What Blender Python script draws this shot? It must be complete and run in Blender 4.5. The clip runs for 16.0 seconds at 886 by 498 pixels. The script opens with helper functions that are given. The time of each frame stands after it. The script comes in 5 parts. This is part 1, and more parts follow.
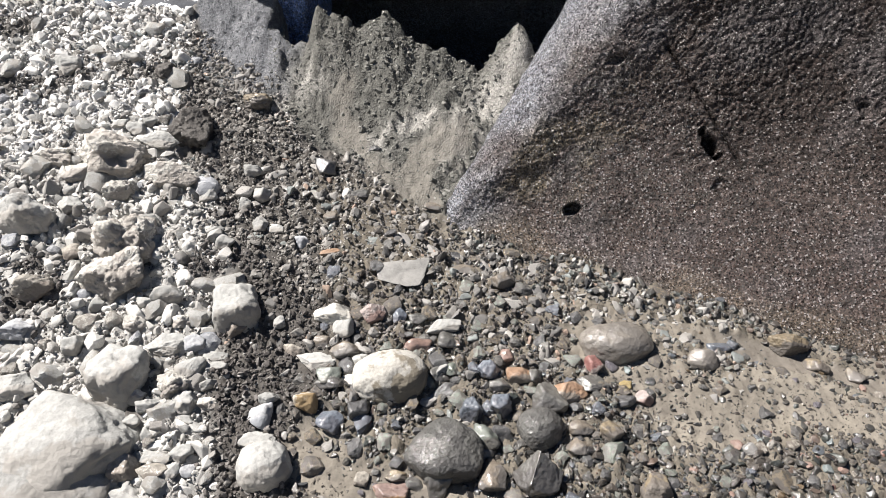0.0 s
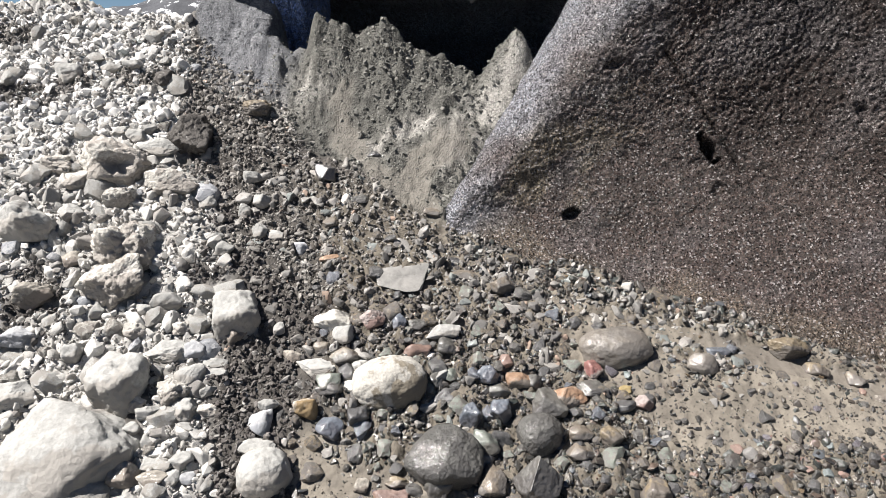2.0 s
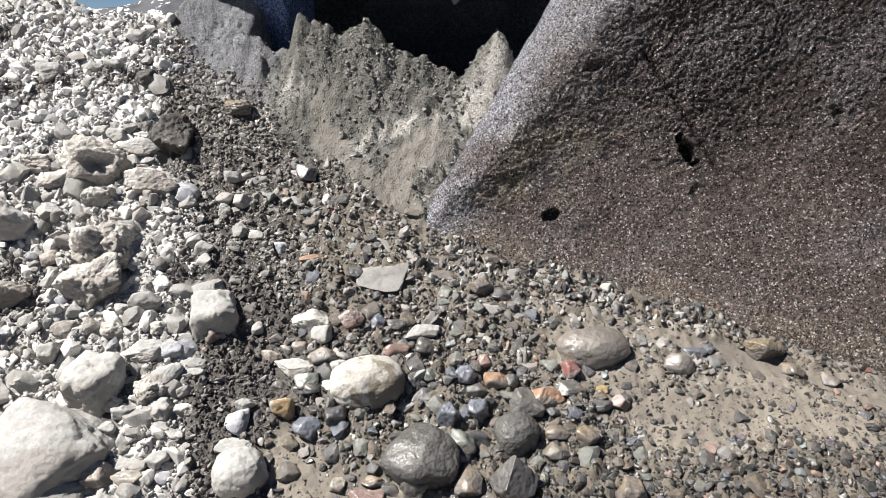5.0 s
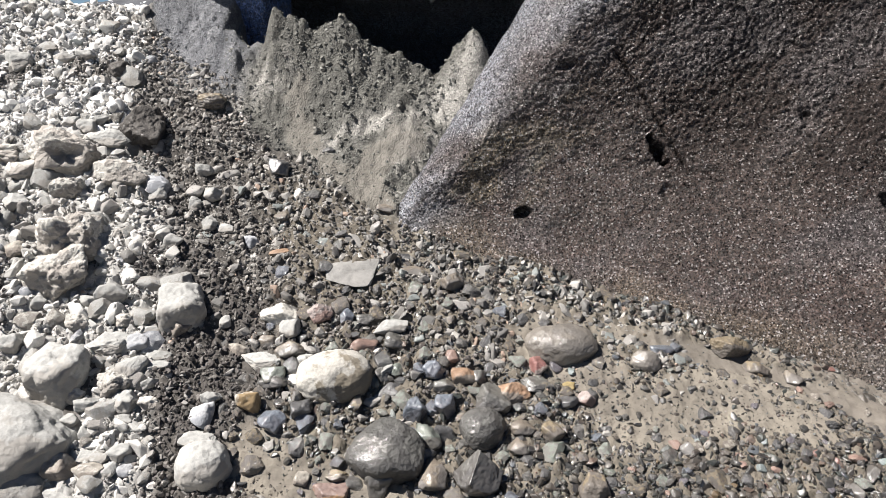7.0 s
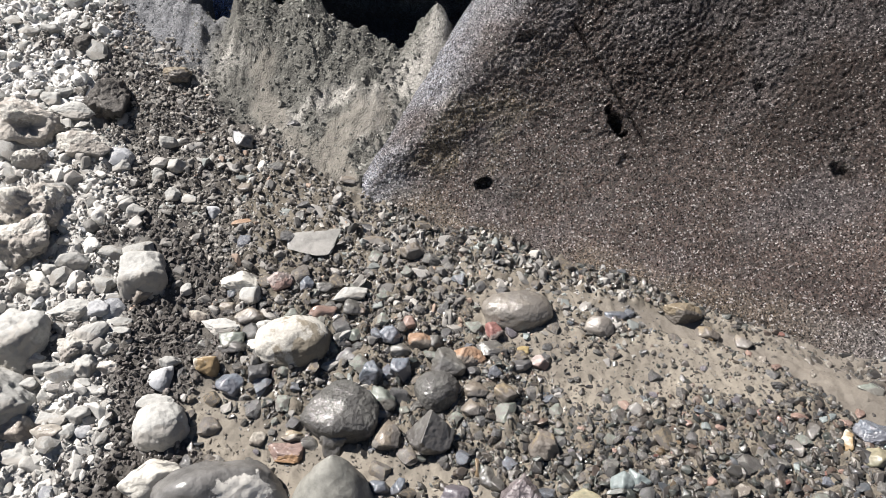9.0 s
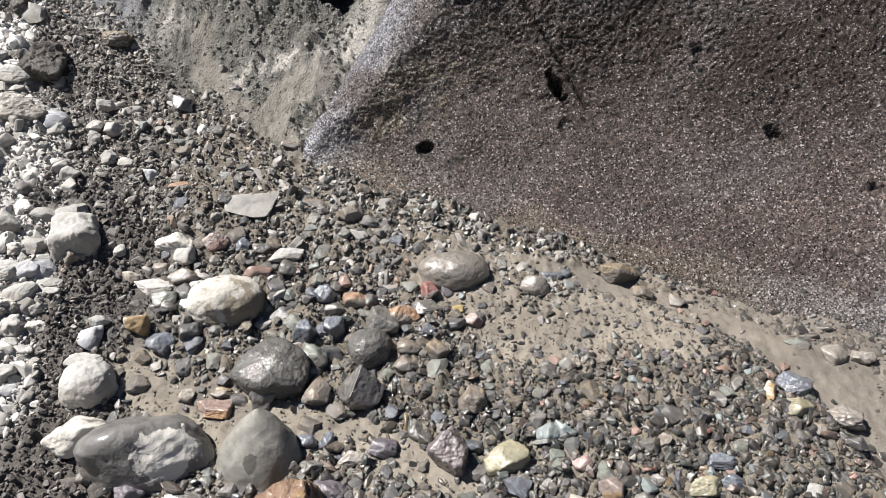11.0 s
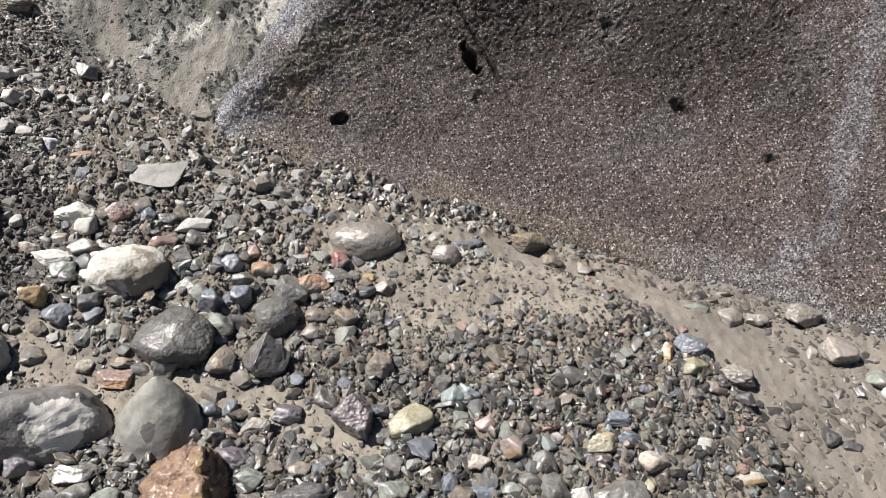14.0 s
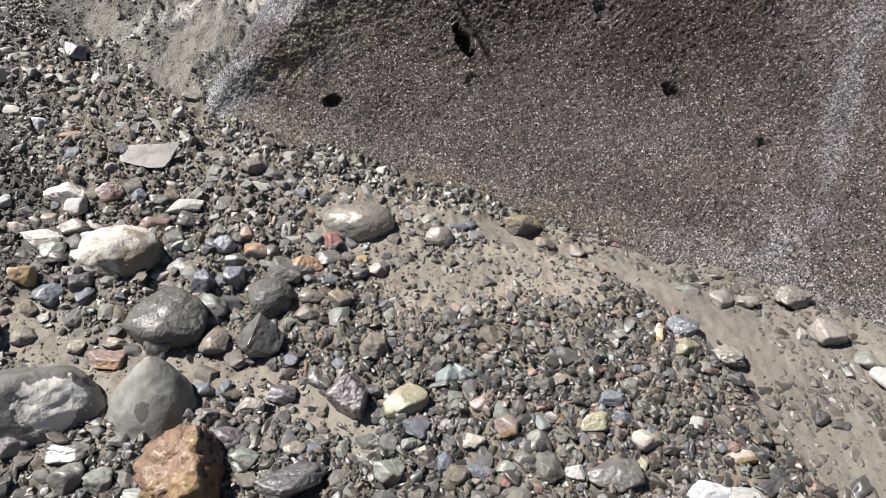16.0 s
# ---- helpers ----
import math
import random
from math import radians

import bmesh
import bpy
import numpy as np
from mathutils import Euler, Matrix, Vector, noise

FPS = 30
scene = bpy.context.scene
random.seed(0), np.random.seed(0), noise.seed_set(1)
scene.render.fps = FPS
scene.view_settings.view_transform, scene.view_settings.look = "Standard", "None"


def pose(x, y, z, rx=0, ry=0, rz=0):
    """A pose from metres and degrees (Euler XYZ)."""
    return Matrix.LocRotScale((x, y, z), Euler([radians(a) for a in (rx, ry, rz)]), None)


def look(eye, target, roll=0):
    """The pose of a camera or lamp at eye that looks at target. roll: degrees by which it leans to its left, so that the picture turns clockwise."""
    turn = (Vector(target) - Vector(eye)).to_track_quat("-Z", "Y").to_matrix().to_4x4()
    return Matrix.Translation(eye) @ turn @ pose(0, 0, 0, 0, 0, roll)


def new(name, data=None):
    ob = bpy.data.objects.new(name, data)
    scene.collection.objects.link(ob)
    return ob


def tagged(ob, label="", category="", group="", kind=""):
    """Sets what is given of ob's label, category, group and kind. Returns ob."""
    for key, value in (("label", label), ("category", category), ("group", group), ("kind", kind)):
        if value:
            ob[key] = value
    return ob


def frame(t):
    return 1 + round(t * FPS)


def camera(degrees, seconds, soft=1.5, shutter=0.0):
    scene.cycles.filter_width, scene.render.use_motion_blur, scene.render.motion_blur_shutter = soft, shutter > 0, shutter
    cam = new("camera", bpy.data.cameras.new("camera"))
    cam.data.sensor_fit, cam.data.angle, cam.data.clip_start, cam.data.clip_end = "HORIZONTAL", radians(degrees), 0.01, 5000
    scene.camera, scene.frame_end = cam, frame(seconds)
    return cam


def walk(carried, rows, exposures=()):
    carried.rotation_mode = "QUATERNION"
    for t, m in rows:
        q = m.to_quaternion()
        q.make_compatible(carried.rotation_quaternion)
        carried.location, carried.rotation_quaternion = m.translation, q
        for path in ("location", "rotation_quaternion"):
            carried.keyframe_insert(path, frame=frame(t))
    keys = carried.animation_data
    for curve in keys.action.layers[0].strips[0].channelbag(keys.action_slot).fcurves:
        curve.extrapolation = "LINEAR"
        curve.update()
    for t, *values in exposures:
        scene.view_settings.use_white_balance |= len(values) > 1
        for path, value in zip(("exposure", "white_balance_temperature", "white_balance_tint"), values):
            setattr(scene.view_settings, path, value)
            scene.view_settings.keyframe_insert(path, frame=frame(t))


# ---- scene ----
# ======== camera ========
cam = camera(64.0, 16.0, soft=0.6)
EYE, TILT = 2.4, -17.0
# seconds, place (right, ahead, up of the first camera), yaw, pitch, lean
ROWS = [
    (0.0, 0.0001, 0.0000, 0.0001, 0.049, 0.064, 0.001),
    (0.5, -0.0022, -0.0031, -0.0058, 0.001, 0.175, 0.046),
    (1.0, -0.0075, -0.0040, 0.0169, 0.018, 0.056, 0.100),
    (1.5, 0.0037, -0.0041, 0.0082, 0.150, 0.337, 0.146),
    (2.0, 0.0089, -0.0044, 0.0091, 0.119, 0.374, 0.293),
    (2.5, 0.0186, -0.0058, 0.0037, 0.117, 0.546, 0.368),
    (3.0, 0.0208, -0.0073, 0.0212, -0.058, 0.336, 0.305),
    (3.5, 0.0253, -0.0079, 0.0178, -0.227, 0.348, 0.087),
    (4.0, 0.0381, -0.0099, 0.0092, -0.256, 0.542, 0.118),
    (6.5, 0.1323, -0.0158, -0.0227, -1.532, 0.636, -0.347),
    (7.0, 0.1522, -0.0202, -0.0349, -1.826, 0.710, -0.569),
    (7.5, 0.1834, -0.0385, -0.0519, -2.073, 0.765, -0.332),
    (8.0, 0.1903, -0.0627, -0.0022, -2.572, 0.211, -0.496),
    (8.5, 0.2651, -0.0711, -0.0760, -2.299, 0.857, -0.062),
    (9.0, 0.3289, -0.0883, -0.1478, -2.509, -0.122, -0.419),
    (11.5, 0.6196, -0.1172, -0.3238, -4.622, -1.022, -0.173),
    (12.0, 0.6774, -0.1284, -0.3519, -5.339, -1.019, -0.196),
    (12.5, 0.7392, -0.1410, -0.3854, -6.292, -0.989, 0.105),
    (13.0, 0.7587, -0.1501, -0.3954, -6.753, -1.293, 0.081),
    (13.5, 0.7606, -0.1492, -0.4020, -7.681, -1.564, -0.075),
    (14.0, 0.7436, -0.1467, -0.4025, -8.460, -1.881, -0.032),
    (14.5, 0.7440, -0.1510, -0.4098, -8.660, -2.020, -0.170),
    (15.0, 0.7490, -0.1462, -0.4294, -8.712, -2.103, -0.075),
    (15.5, 0.7270, -0.1409, -0.4362, -9.277, -2.435, -0.153),
    (16.0, 0.7069, -0.1420, -0.4462, -9.560, -2.669, -0.205),
]
BASE = pose(0, 0, EYE, TILT)
walk(cam, [(t, BASE @ pose(x, y, z, 0, 0, yaw) @ pose(0, 0, 0, 90 + pitch) @ pose(0, 0, 0, 0, 0, -lean))
           for t, x, y, z, yaw, pitch, lean in ROWS])
# ======== end camera ========

# ======== light ========
SUN = Vector((-0.57, -0.10, 0.82)).normalized()
world = bpy.data.worlds.new("sky")
scene.world = world
world.use_nodes = True
_sky = world.node_tree.nodes.new("ShaderNodeTexSky")
_sky.sky_type, _sky.sun_disc = "NISHITA", False
_sky.sun_elevation, _sky.sun_rotation = math.asin(SUN.z), math.atan2(SUN.x, SUN.y)
_sky.altitude, _sky.dust_density, _sky.ozone_density = 5000, 0.0, 4.0
_bg = world.node_tree.nodes["Background"]
_bg.inputs["Strength"].default_value = 0.027
world.node_tree.links.new(_sky.outputs["Color"], _bg.inputs["Color"])
sun_data = bpy.data.lights.new("sun", "SUN")
sun_data.energy, sun_data.angle, sun_data.color = 5.0, radians(0.55), (1.0, 0.95, 0.905)
sun = new("sun", sun_data)
sun.matrix_world = look(SUN * 20, (0, 0, 0))
scene.view_settings.exposure = 1.29


# ======== noise in numpy ========
def _hash(i, j, k, seed):
    n = (i * 374761393 + j * 668265263 + k * 2147483647 + seed * 974634777) & 0xFFFFFFFF
    n = ((n ^ (n >> 13)) * 1274126177) & 0xFFFFFFFF
    n = ((n ^ (n >> 16)) * 2246822519) & 0xFFFFFFFF
    return ((n ^ (n >> 15)) & 0xFFFF) / 32767.5 - 1.0


def value_noise(x, y, z, seed=0):
    """Smooth noise in -1..1 on arrays."""
    i, j, k = (np.floor(v).astype(np.int64) for v in (x, y, z))
    fx, fy, fz = x - i, y - j, z - k
    fx, fy, fz = (v * v * (3 - 2 * v) for v in (fx, fy, fz))
    out = 0.0
    for a in (0, 1):
        for b in (0, 1):
            for c in (0, 1):
                w = (fx if a else 1 - fx) * (fy if b else 1 - fy) * (fz if c else 1 - fz)
                out = out + w * _hash(i + a, j + b, k + c, seed)
    return out


def fbm(x, y, z=0.0, octaves=4, seed=0, gain=0.5):
    x, y = np.asarray(x, float), np.asarray(y, float)
    z = np.zeros_like(x) + z
    out, amp, f = 0.0, 1.0, 1.0
    for o in range(octaves):
        out = out + amp * value_noise(x * f + 3.7 * o, y * f + 1.3 * o, z * f + 7.1 * o, seed + o)
        amp, f = amp * gain, f * 2.03
    return out


def smooth(a, b, v):
    t = np.clip((v - a) / (b - a), 0, 1)
    return t * t * (3 - 2 * t)


def bell(v, width):
    return np.exp(-(v / width) ** 2)


def line_gap(x, y, path):
    """Distance of points from a broken line."""
    best = np.full(np.shape(x), 1e9)
    for (ax, ay), (bx, by) in zip(path[:-1], path[1:]):
        dx, dy = bx - ax, by - ay
        t = np.clip(((x - ax) * dx + (y - ay) * dy) / (dx * dx + dy * dy), 0, 1)
        best = np.minimum(best, np.hypot(x - ax - t * dx, y - ay - t * dy))
    return best


# ======== the lie of the land ========
STREAM = [(-0.02, 4.06), (0.36, 3.76), (0.72, 3.66), (1.15, 3.50), (1.75, 3.34), (2.05, 3.26), (2.3, 3.04), (2.6, 2.74), (2.78, 2.4), (2.95, 2.0), (3.1, 1.4), (3.5, 0.4), (4.2, -1.5), (5.5, -5.0)]
RILL = [(-0.62, 2.84), (-0.35, 2.68), (0.02, 2.62), (0.40, 2.56), (0.77, 2.36), (0.86, 2.30)]
MUDFLAT = [(0.82, 3.42), (1.1, 3.18), (1.2, 3.0), (1.75, 3.12), (2.0, 2.98)]


def slope(x, y):
    """The even slope that everything lies on."""
    q = np.clip(y, 1.6, 5.5) - 3.2
    p = np.clip(x, -4, 4.2)
    return 0.762 - 0.023 * p + 0.63 * q + 0.011 * p * p - 0.051 * p * q + 0.038 * q * q + 0.6 * (y - 3.2 - q)


def pale_edge(y):
    """Where the pale dry moraine ends towards the channel."""
    q = np.clip(y, 2.6, 4.68) - 2.6
    return -1.12 - 0.075 * q ** 3


def foot(x):
    return 4.16 - 0.50 * np.clip(x, -2.2, 0.0) + 0.65 * np.clip(x, 0.0, 0.7)


def crest_height(x):
    """Height of the debris cones under the cave's mouth."""
    at = [-1.3, -1.12, -1.03, -0.92, -0.85, -0.66, -0.59, -0.50, -0.39, -0.20, 0.03, 0.23, 0.34, 0.48, 0.53, 0.62, 0.9]
    up = [2.42, 2.41, 2.32, 2.34, 2.55, 2.50, 2.42, 2.48, 2.53, 2.37, 2.26, 2.19, 2.31, 2.46, 2.42, 2.24, 2.1]
    return np.interp(x, at, up)


def ice_line(x):
    """Where the ice face meets the gravel."""
    return np.interp(x, [0, 0.3, 0.65, 0.92, 1.5, 2.34, 2.75, 3.1, 3.5, 6], [4.03, 3.975, 3.90, 3.83, 3.65, 3.38, 3.19, 3.05, 2.86, 1.7]) + 0.012 * np.sin(x * 9)


def lie(x, y):
    """Height of the ground without its fine relief."""
    x, y = np.asarray(x, float), np.asarray(y, float)
    g = slope(x, y)
    # the gravel bar, and the trough that the water keeps along the ice
    g = g + 0.09 * bell(np.hypot((x - 1.95) / 0.8, (y - 2.52) / 0.42), 1.0)
    g = g - (0.055 + 0.035 * smooth(1.0, 2.2, x)) * smooth(0.45, 0.0, ice_line(x) - y) * smooth(-0.3, 0.1, x) * (1 - 0.6 * smooth(2.5, 2.9, x))
    # the moraine's crest, and the land behind it
    cap = 2.57 + 0.10 * smooth(-2.30, -2.65, x) - 0.05 * np.clip(x + 2.4, -2.5, 2.5) ** 2 + 0.03 * np.sin(x * 4.1 + 1) + 0.02 * np.sin(x * 11) - 0.10 * np.clip(y - 5.2, 0, 12)
    k = 0.06
    m = np.clip(0.5 + 0.5 * (cap - g) / k, 0, 1)
    g = cap * (1 - m) + g * m - k * m * (1 - m)
    # debris cones
    yf = foot(x)
    zf = slope(x, yf) - 0.02
    yt = 4.90 - 0.10 * x
    t = crest_height(x)
    up = np.clip((y - yf) / np.maximum(yt - yf, 0.15), 0, 1)
    mean = 2.42 - 0.10 * smooth(-0.6, 0.6, x)
    cone = zf + (mean - zf) * (0.75 * up + 0.25 * up * up) + (t - mean) * up ** 2.2 - 1.6 * np.clip(y - yt, 0, 0.5)
    cone = np.where((y > yf) & (x > -1.3) & (x < 0.95), cone, -9)
    # the bare slope beside the cave
    side = zf + 1.15 * np.clip(y - yf, 0, 3)
    side = np.minimum(side, 2.45 + 1.6 * np.clip(x + 1.85, 0, 1.2) - 0.3 * np.clip(-1.85 - x, 0, 2))
    side = side - (side - zf) * smooth(-1.24, -1.10, x + 0.03 * np.sin(9 * y))
    side = np.where((y > yf) & (x < -0.9), side, -9)
    # the ground dips under the ice, and the cave's floor lies behind the cones
    g = g - 1.3 * np.clip(y - ice_line(x) - 0.02, 0, 0.4) * smooth(0.0, 0.4, x)
    g = np.where((x > -1.14) & (x < 1.4) & (y > yt), -9, g)
    g = np.maximum(g, np.maximum(cone, side))
    # the bank that the walker stands on
    bank = 0.42 + 0.02 * np.sin(x * 1.7)
    m = smooth(1.75, 0.5, y)
    g = g * (1 - m) + bank * m
    far = smooth(9, 40, np.hypot(x, y))
    g = g * (1 - far) + (0.6 - 0.004 * np.clip(y, 0, 800)) * far
    # hollows between the lumps of the moraine
    g = g - 0.06 * bell(np.hypot(x + 1.60, y - 4.38), 0.07)
    return g


SOIL_PATCHES = [(-2.68, 4.64, 0.24), (-2.42, 4.75, 0.13), (-2.02, 4.82, 0.13), (-1.30, 3.70, 0.13), (-2.22, 3.64, 0.12), (-1.66, 3.70, 0.11), (-2.90, 5.0, 0.14)]


def soil_patch(x, y):
    """Bare dark soil among the pale stones."""
    p = np.zeros(np.shape(x))
    for cx, cy, r in SOIL_PATCHES:
        p = np.maximum(p, smooth(1.3, 0.6, np.hypot((x - cx) / r, (y - cy) / (0.55 * r)) + 0.5 * fbm(x * 7, y * 7, 1, 3, 74)))
    return p


def sand_floor(x, y):
    """The smooth washed-out sand at the foot of the cones."""
    gap = np.minimum(line_gap(x, y, [(-0.66, 4.66), (-0.50, 4.46), (-0.28, 4.34), (-0.06, 4.20), (0.0, 4.05)]), 0.8 * line_gap(x, y, [(-0.30, 4.38), (-0.08, 4.44), (0.08, 4.52)]))
    return smooth(1.25, 0.5, gap / 0.085 + 0.8 * fbm(x * 7, y * 9, 3, 4, 75))


def chalk_streaks(x, y):
    """Pale dust that has run down between the cones."""
    main = line_gap(x, y, [(0.50, 4.77), (0.44, 4.74), (0.31, 4.69), (0.15, 4.57), (0.04, 4.46)])
    thin = line_gap(x, y, [(-0.06, 4.61), (-0.27, 4.55), (-0.53, 4.48)])
    high = line_gap(x, y, [(-0.78, 4.83), (-0.92, 4.82), (-1.05, 4.78)])
    trail = np.maximum(np.maximum(1.2 * bell(main, 0.10), bell(thin, 0.05)), 0.9 * bell(high, 0.06))
    return np.minimum(trail, 1) * smooth(-0.8, 0.3, fbm(x * 12, y * 22, 3, 4, 66))


def masks(x, y):
    """How pale, muddy and stony-grey the ground is at a place."""
    wob = 0.10 * fbm(x * 3, y * 3, 0.3, 3, 11)
    pale = smooth(0.10, -0.12, x - pale_edge(y) + wob)
    pale = pale * smooth(-0.35, 0.25, fbm(x * 2.6, y * 2.6, 2.0, 3, 23) + 0.52 + 0.45 * smooth(4.0, 4.8, y))
    pale = pale * (1 - 0.9 * soil_patch(x, y))
    stream = (0.35 + 0.65 * smooth(0.9, 1.8, x)) * smooth(1.25, 0.65, line_gap(x, y, STREAM) / (0.07 + 0.17 * smooth(2.1, 2.8, x)) + 0.5 * wob / 0.1 * 0.3)
    rill = smooth(1.2, 0.6, line_gap(x, y, RILL) / 0.13 + 2.2 * wob)
    flat = smooth(1.2, 0.5, line_gap(x, y, MUDFLAT) / 0.20 + 2.0 * wob)
    lean = x + 0.55 * (y - 2.6)
    wash = smooth(2.40, 2.68, lean - 2.5 * wob * 0.3) * smooth(1.9, 2.2, x)
    stream = np.maximum(stream, wash)
    mud = np.maximum(np.maximum(stream, rill), 0.9 * flat)
    mud = np.maximum(mud, 0.8 * smooth(-0.14, -0.04, y - ice_line(x) + 0.6 * wob) * smooth(1.5, 2.0, x))
    cone = smooth(-0.06, 0.06, y - foot(x) + 0.06 + 0.5 * wob) * smooth(0.15, -0.05, pale)
    return pale, mud, cone, stream


def ground_height(x, y):
    z = lie(x, y)
    near = smooth(4.4, 3.8, np.abs(x)) * smooth(6.2, 5.6, y) * smooth(1.2, 1.5, y)
    pale, mud, cone, stream = masks(x, y)
    rough = (1 - 0.85 * mud) * near
    z = z + rough * (0.022 * fbm(x * 4, y * 4, 0, 3, 5) + 0.016 * np.abs(fbm(x * 14, y * 14, 0, 3, 6)) * (1 - 0.5 * cone))
    z = z + rough * (0.014 + 0.012 * pale) * fbm(x * 34, y * 34, 0, 2, 7) * (1 - 0.4 * cone) + rough * (0.030 * np.abs(fbm(x * 19, y * 21, 0, 3, 13, 0.6)) - 0.013) * (1 - cone)
    z = z + near * mud * (0.008 * fbm(x * 7, y * 7, 0, 3, 8) + (0.008 - 0.005 * stream) * fbm(x * 40, y * 40, 0, 2, 18)) - 0.016 * stream * near * smooth(1.2, 2.2, x) * smooth(0.7, 0.2, line_gap(x, y, STREAM)) - 0.006 * mud * near
    side = smooth(-1.0, -1.25, x)
    z = z + near * cone * ((0.030 - 0.015 * side) * fbm(x * 2.4 + 1.2 * y, y * 2.6, 0, 3, 9) + ((0.022 - 0.014 * side) * fbm(x * 9, y * 12, 1, 3, 10) + (0.016 - 0.009 * side) * fbm(x * 30, y * 36, 1, 2, 12)) * (1 - 0.85 * sand_floor(x, y)))
    z = z + near * cone * (1 - side) * (1 - 0.9 * sand_floor(x, y)) * (0.045 * np.abs(fbm(x * 11, y * 15, 4, 3, 14, 0.6)) - 0.015)
    return z


def ground_at(x, y):
    return float(lie(np.array([x]), np.array([y]))[0])


def ground_under(x, y, r):
    """Mean height of the rough ground under a stone of radius r."""
    a = np.arange(8) * math.pi / 4
    return float(ground_height(np.append(x + 0.7 * r * np.cos(a), x), np.append(y + 0.7 * r * np.sin(a), y)).mean())


def ground_normal(x, y):
    e = 0.12
    n = Vector((ground_at(x - e, y) - ground_at(x + e, y), ground_at(x, y - e) - ground_at(x, y + e), 2 * e))
    return n.normalized()


# ======== materials ========
class Graph:
    """A small helper for node materials."""

    def __init__(self, name):
        self.mat = bpy.data.materials.new(name)
        self.mat.use_nodes = True
        self.tree = self.mat.node_tree
        self.out = self.tree.nodes["Principled BSDF"]

    def node(self, kind, **values):
        n = self.tree.nodes.new("ShaderNode" + kind)
        for key, value in values.items():
            if key == "mode":
                n.operation = value
            elif key == "feature":
                n.feature = value
            else:
                n.inputs[key].default_value = value
        return n

    def link(self, a, b):
        self.tree.links.new(a, b)

    def coords(self, kind="Object"):
        return self.node("TexCoord").outputs[kind]

    def noise(self, vec, scale, detail=4.0, rough=0.55, out="Fac"):
        n = self.node("TexNoise", Scale=scale, Detail=detail, Roughness=rough)
        self.link(vec, n.inputs["Vector"])
        return n.outputs[out]

    def voronoi(self, vec, scale, feature="F1", out="Distance"):
        n = self.node("TexVoronoi", Scale=scale, feature=feature)
        self.link(vec, n.inputs["Vector"])
        return n.outputs[out]

    def ramp(self, fac, stops):
        n = self.node("ValToRGB")
        els = n.color_ramp.elements
        while len(els) < len(stops):
            els.new(0.5)
        for el, (pos, col) in zip(els, stops):
            el.position = pos
            el.color = (*col, 1) if isinstance(col, tuple) else (col, col, col, 1)
        self.link(fac, n.inputs["Fac"])
        return n.outputs["Color"]

    def mix(self, fac, a, b, blend="MIX"):
        n = self.tree.nodes.new("ShaderNodeMix")
        n.data_type, n.blend_type = "RGBA", blend
        for v, slot in ((fac, 0), (a, 6), (b, 7)):
            if isinstance(v, (int, float)):
                n.inputs[slot].default_value = v if slot == 0 else (v, v, v, 1)
            elif isinstance(v, tuple):
                n.inputs[slot].default_value = (*v, 1)
            else:
                self.link(v, n.inputs[slot])
        return n.outputs[2]

    def math(self, mode, a, b=0.0):
        n = self.node("Math", mode=mode)
        for v, slot in ((a, 0), (b, 1)):
            if isinstance(v, (int, float)):
                n.inputs[slot].default_value = v
            else:
                self.link(v, n.inputs[slot])
        return n.outputs[0]

    def attribute(self, name):
        n = self.tree.nodes.new("ShaderNodeAttribute")
        n.attribute_name = name
        return n.outputs["Fac"]

    def bump(self, height, strength, distance, after=None):
        n = self.node("Bump", Strength=strength, Distance=distance)
        self.link(height, n.inputs["Height"])
        if after is not None:
            self.link(after, n.inputs["Normal"])
        return n.outputs["Normal"]

    def done(self, color, rough, normal, coat=0.0, coat_rough=0.15, spec=0.5, film=None):
        for v, slot in ((color, "Base Color"), (rough, "Roughness"), (normal, "Normal")):
            if v is None:
                continue
            if isinstance(v, (int, float)):
                self.out.inputs[slot].default_value = v
            elif isinstance(v, tuple):
                self.out.inputs[slot].default_value = (*v, 1)
            else:
                self.link(v, self.out.inputs[slot])
        if isinstance(coat, (int, float)):
            self.out.inputs["Coat Weight"].default_value = coat
        else:
            self.link(coat, self.out.inputs["Coat Weight"])
        self.out.inputs["Coat Roughness"].default_value = coat_rough
        if isinstance(spec, (int, float)):
            self.out.inputs["Specular IOR Level"].default_value = spec
        else:
            self.link(spec, self.out.inputs["Specular IOR Level"])
        if normal is not None:
            if film is not False:
                self.link(film if film is not None else normal, self.out.inputs["Coat Normal"])
        return self.mat


